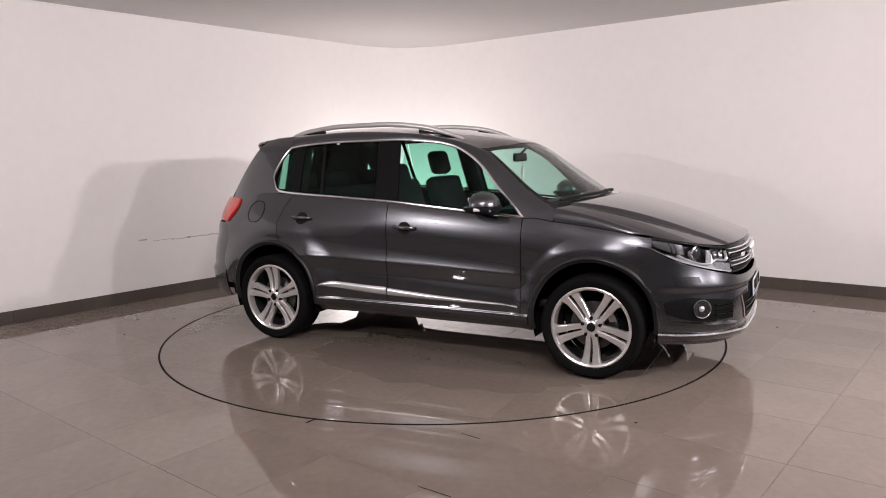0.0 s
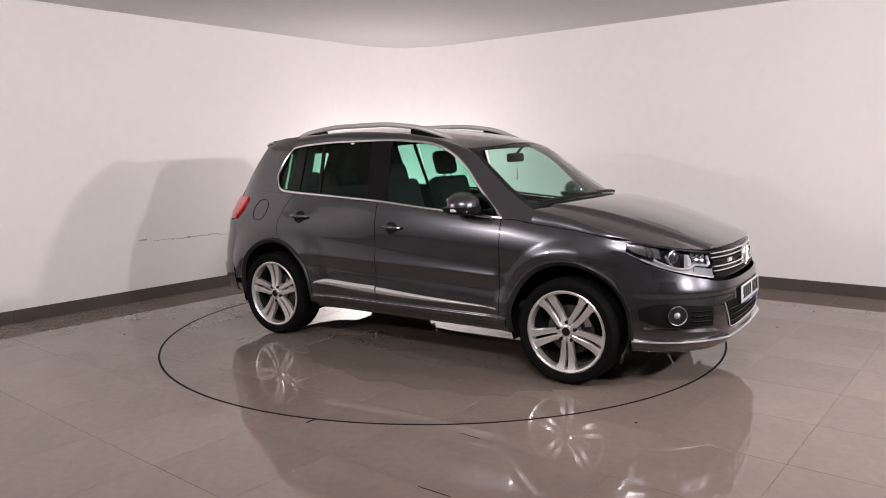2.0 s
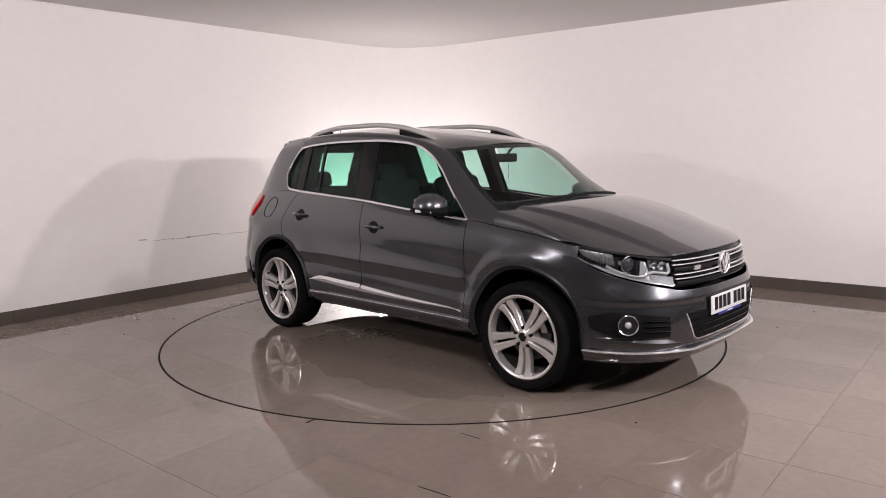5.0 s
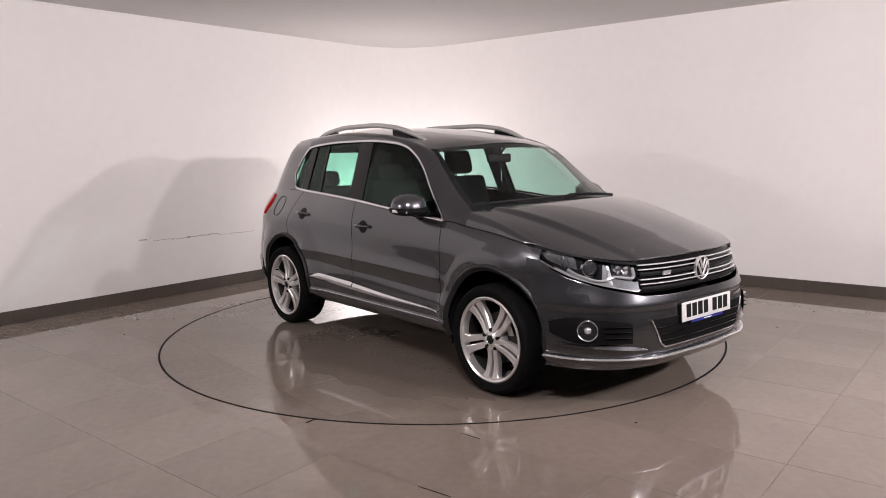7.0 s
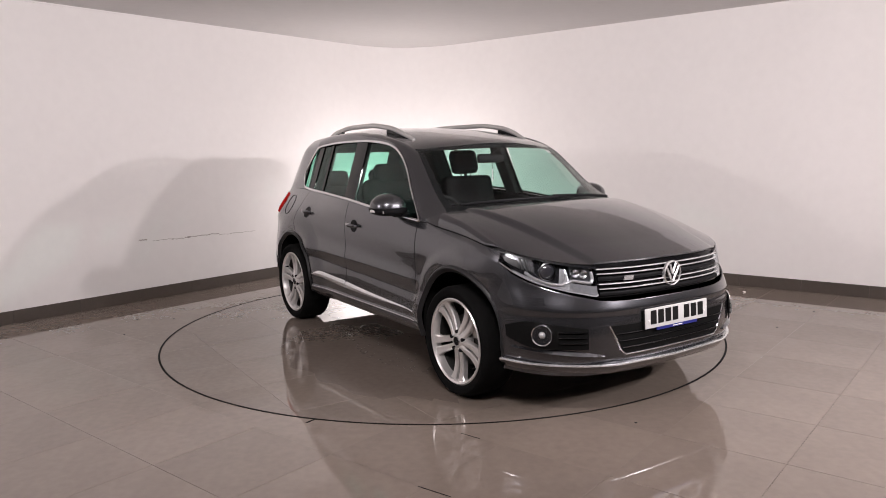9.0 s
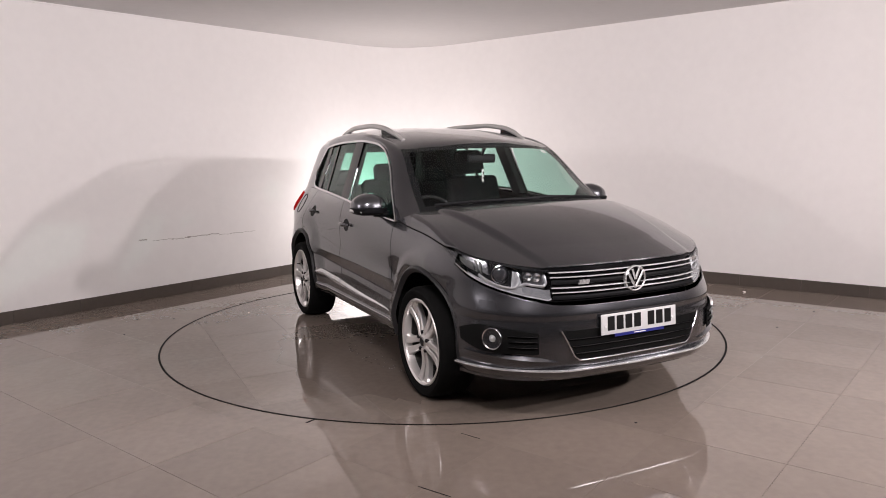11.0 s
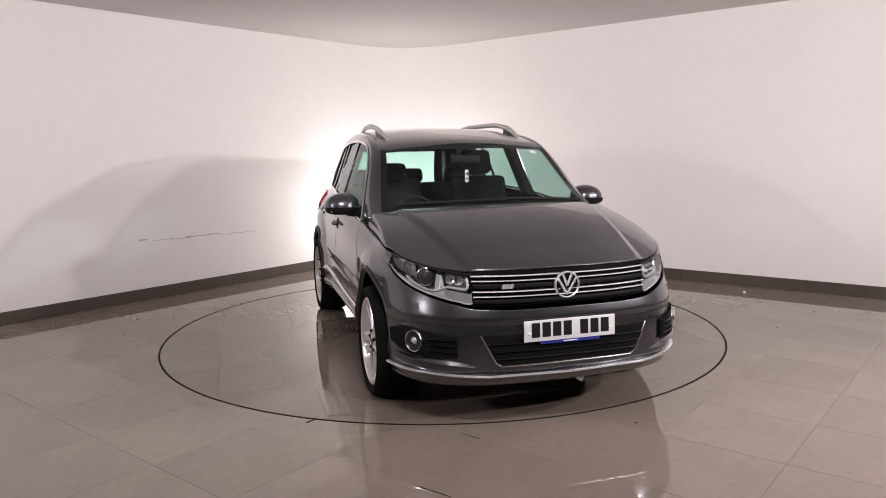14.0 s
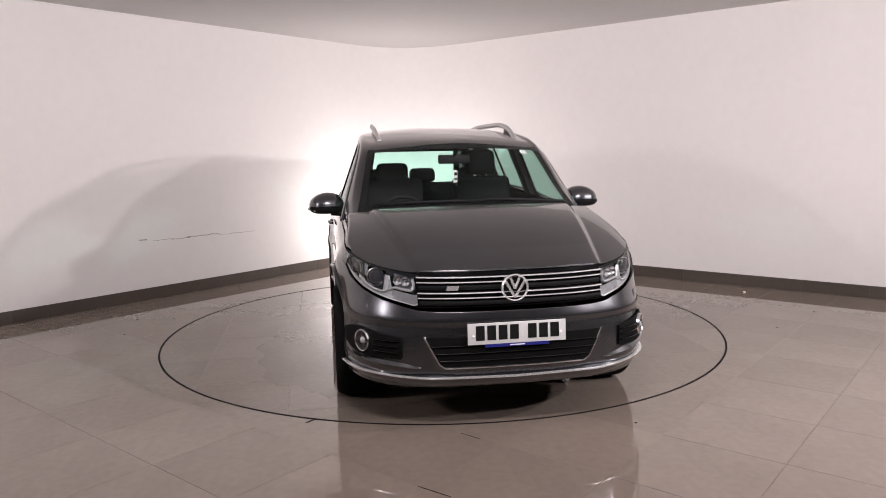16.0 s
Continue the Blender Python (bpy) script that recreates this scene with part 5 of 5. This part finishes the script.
def room_has(p, pad):
    q = p - CORNER
    a, b = q.dot(-DL), q.dot(DR)
    return -pad < a < LONG + pad and -pad < b < LONG + pad


shared = tile_mesh("tile", TILE)
U, V = Vector((math.cos(radians(-39.3)), math.sin(radians(-39.3)), 0)), Vector((math.cos(radians(50.7)), math.sin(radians(50.7)), 0))
U0, V0 = 0.020, -3.000
turn = Matrix(((U.x, V.x, 0, 0), (U.y, V.y, 0, 0), (0, 0, 1, 0), (0, 0, 0, 1)))
for i in range(-22, 24):
    for j in range(-24, 24):
        c = U * (U0 + PITCH * (i + 0.5)) + V * (V0 + PITCH * (j + 0.5))
        if not room_has(c, 0.30) or c.y < -11:
            continue
        d = c.length
        if d < R_TABLE - 0.44:
            continue
        m = Matrix.Translation(c) @ turn
        if d < R_TABLE + 0.44:
            corners = [(m @ Vector((x, y, 0))).length for x in (-0.3, 0.3) for y in (-0.3, 0.3)]
            if max(corners) < R_TABLE:
                continue
            if min(corners) < R_TABLE + 0.02 or d < R_TABLE + 0.31:
                cut_tile("tile", m, TILE, floor, R_TABLE + 0.0065, False)
                continue
        o = new("tile", shared)
        o.parent = floor
        o.matrix_basis = m

shared2 = tile_mesh("table_tile", TABLE_TILE)
for i in range(-5, 5):
    for j in range(-5, 5):
        c = Vector((0.025 + PITCH * (i + 0.5), -0.012 + PITCH * (j + 0.5), 0))
        d = c.length
        if d > R_TABLE + 0.44:
            continue
        m = Matrix.Translation(c)
        corners = [(m @ Vector((x, y, 0))).length for x in (-0.3, 0.3) for y in (-0.3, 0.3)]
        if max(corners) > R_TABLE - 0.012:
            if min(corners) < R_TABLE - 0.02:
                cut_tile("tile", m, TABLE_TILE, table, R_TABLE - 0.0055, True)
            continue
        o = new("tile", shared2)
        o.parent = table
        o.matrix_basis = m


def heading(t):
    return -27.50 - 3.250 * t - 0.00509 * t * t


def motions():
    rows = [(t, pose(0, 0, 0, 0, 0, heading(t))) for t in range(0, 17, 2)]
    walk(table, rows)
    walk(drops, rows)
    walk(film_, rows)
    walk(car, [(t, m @ pose(0, -0.008, 0.001)) for t, m in rows])


motions()
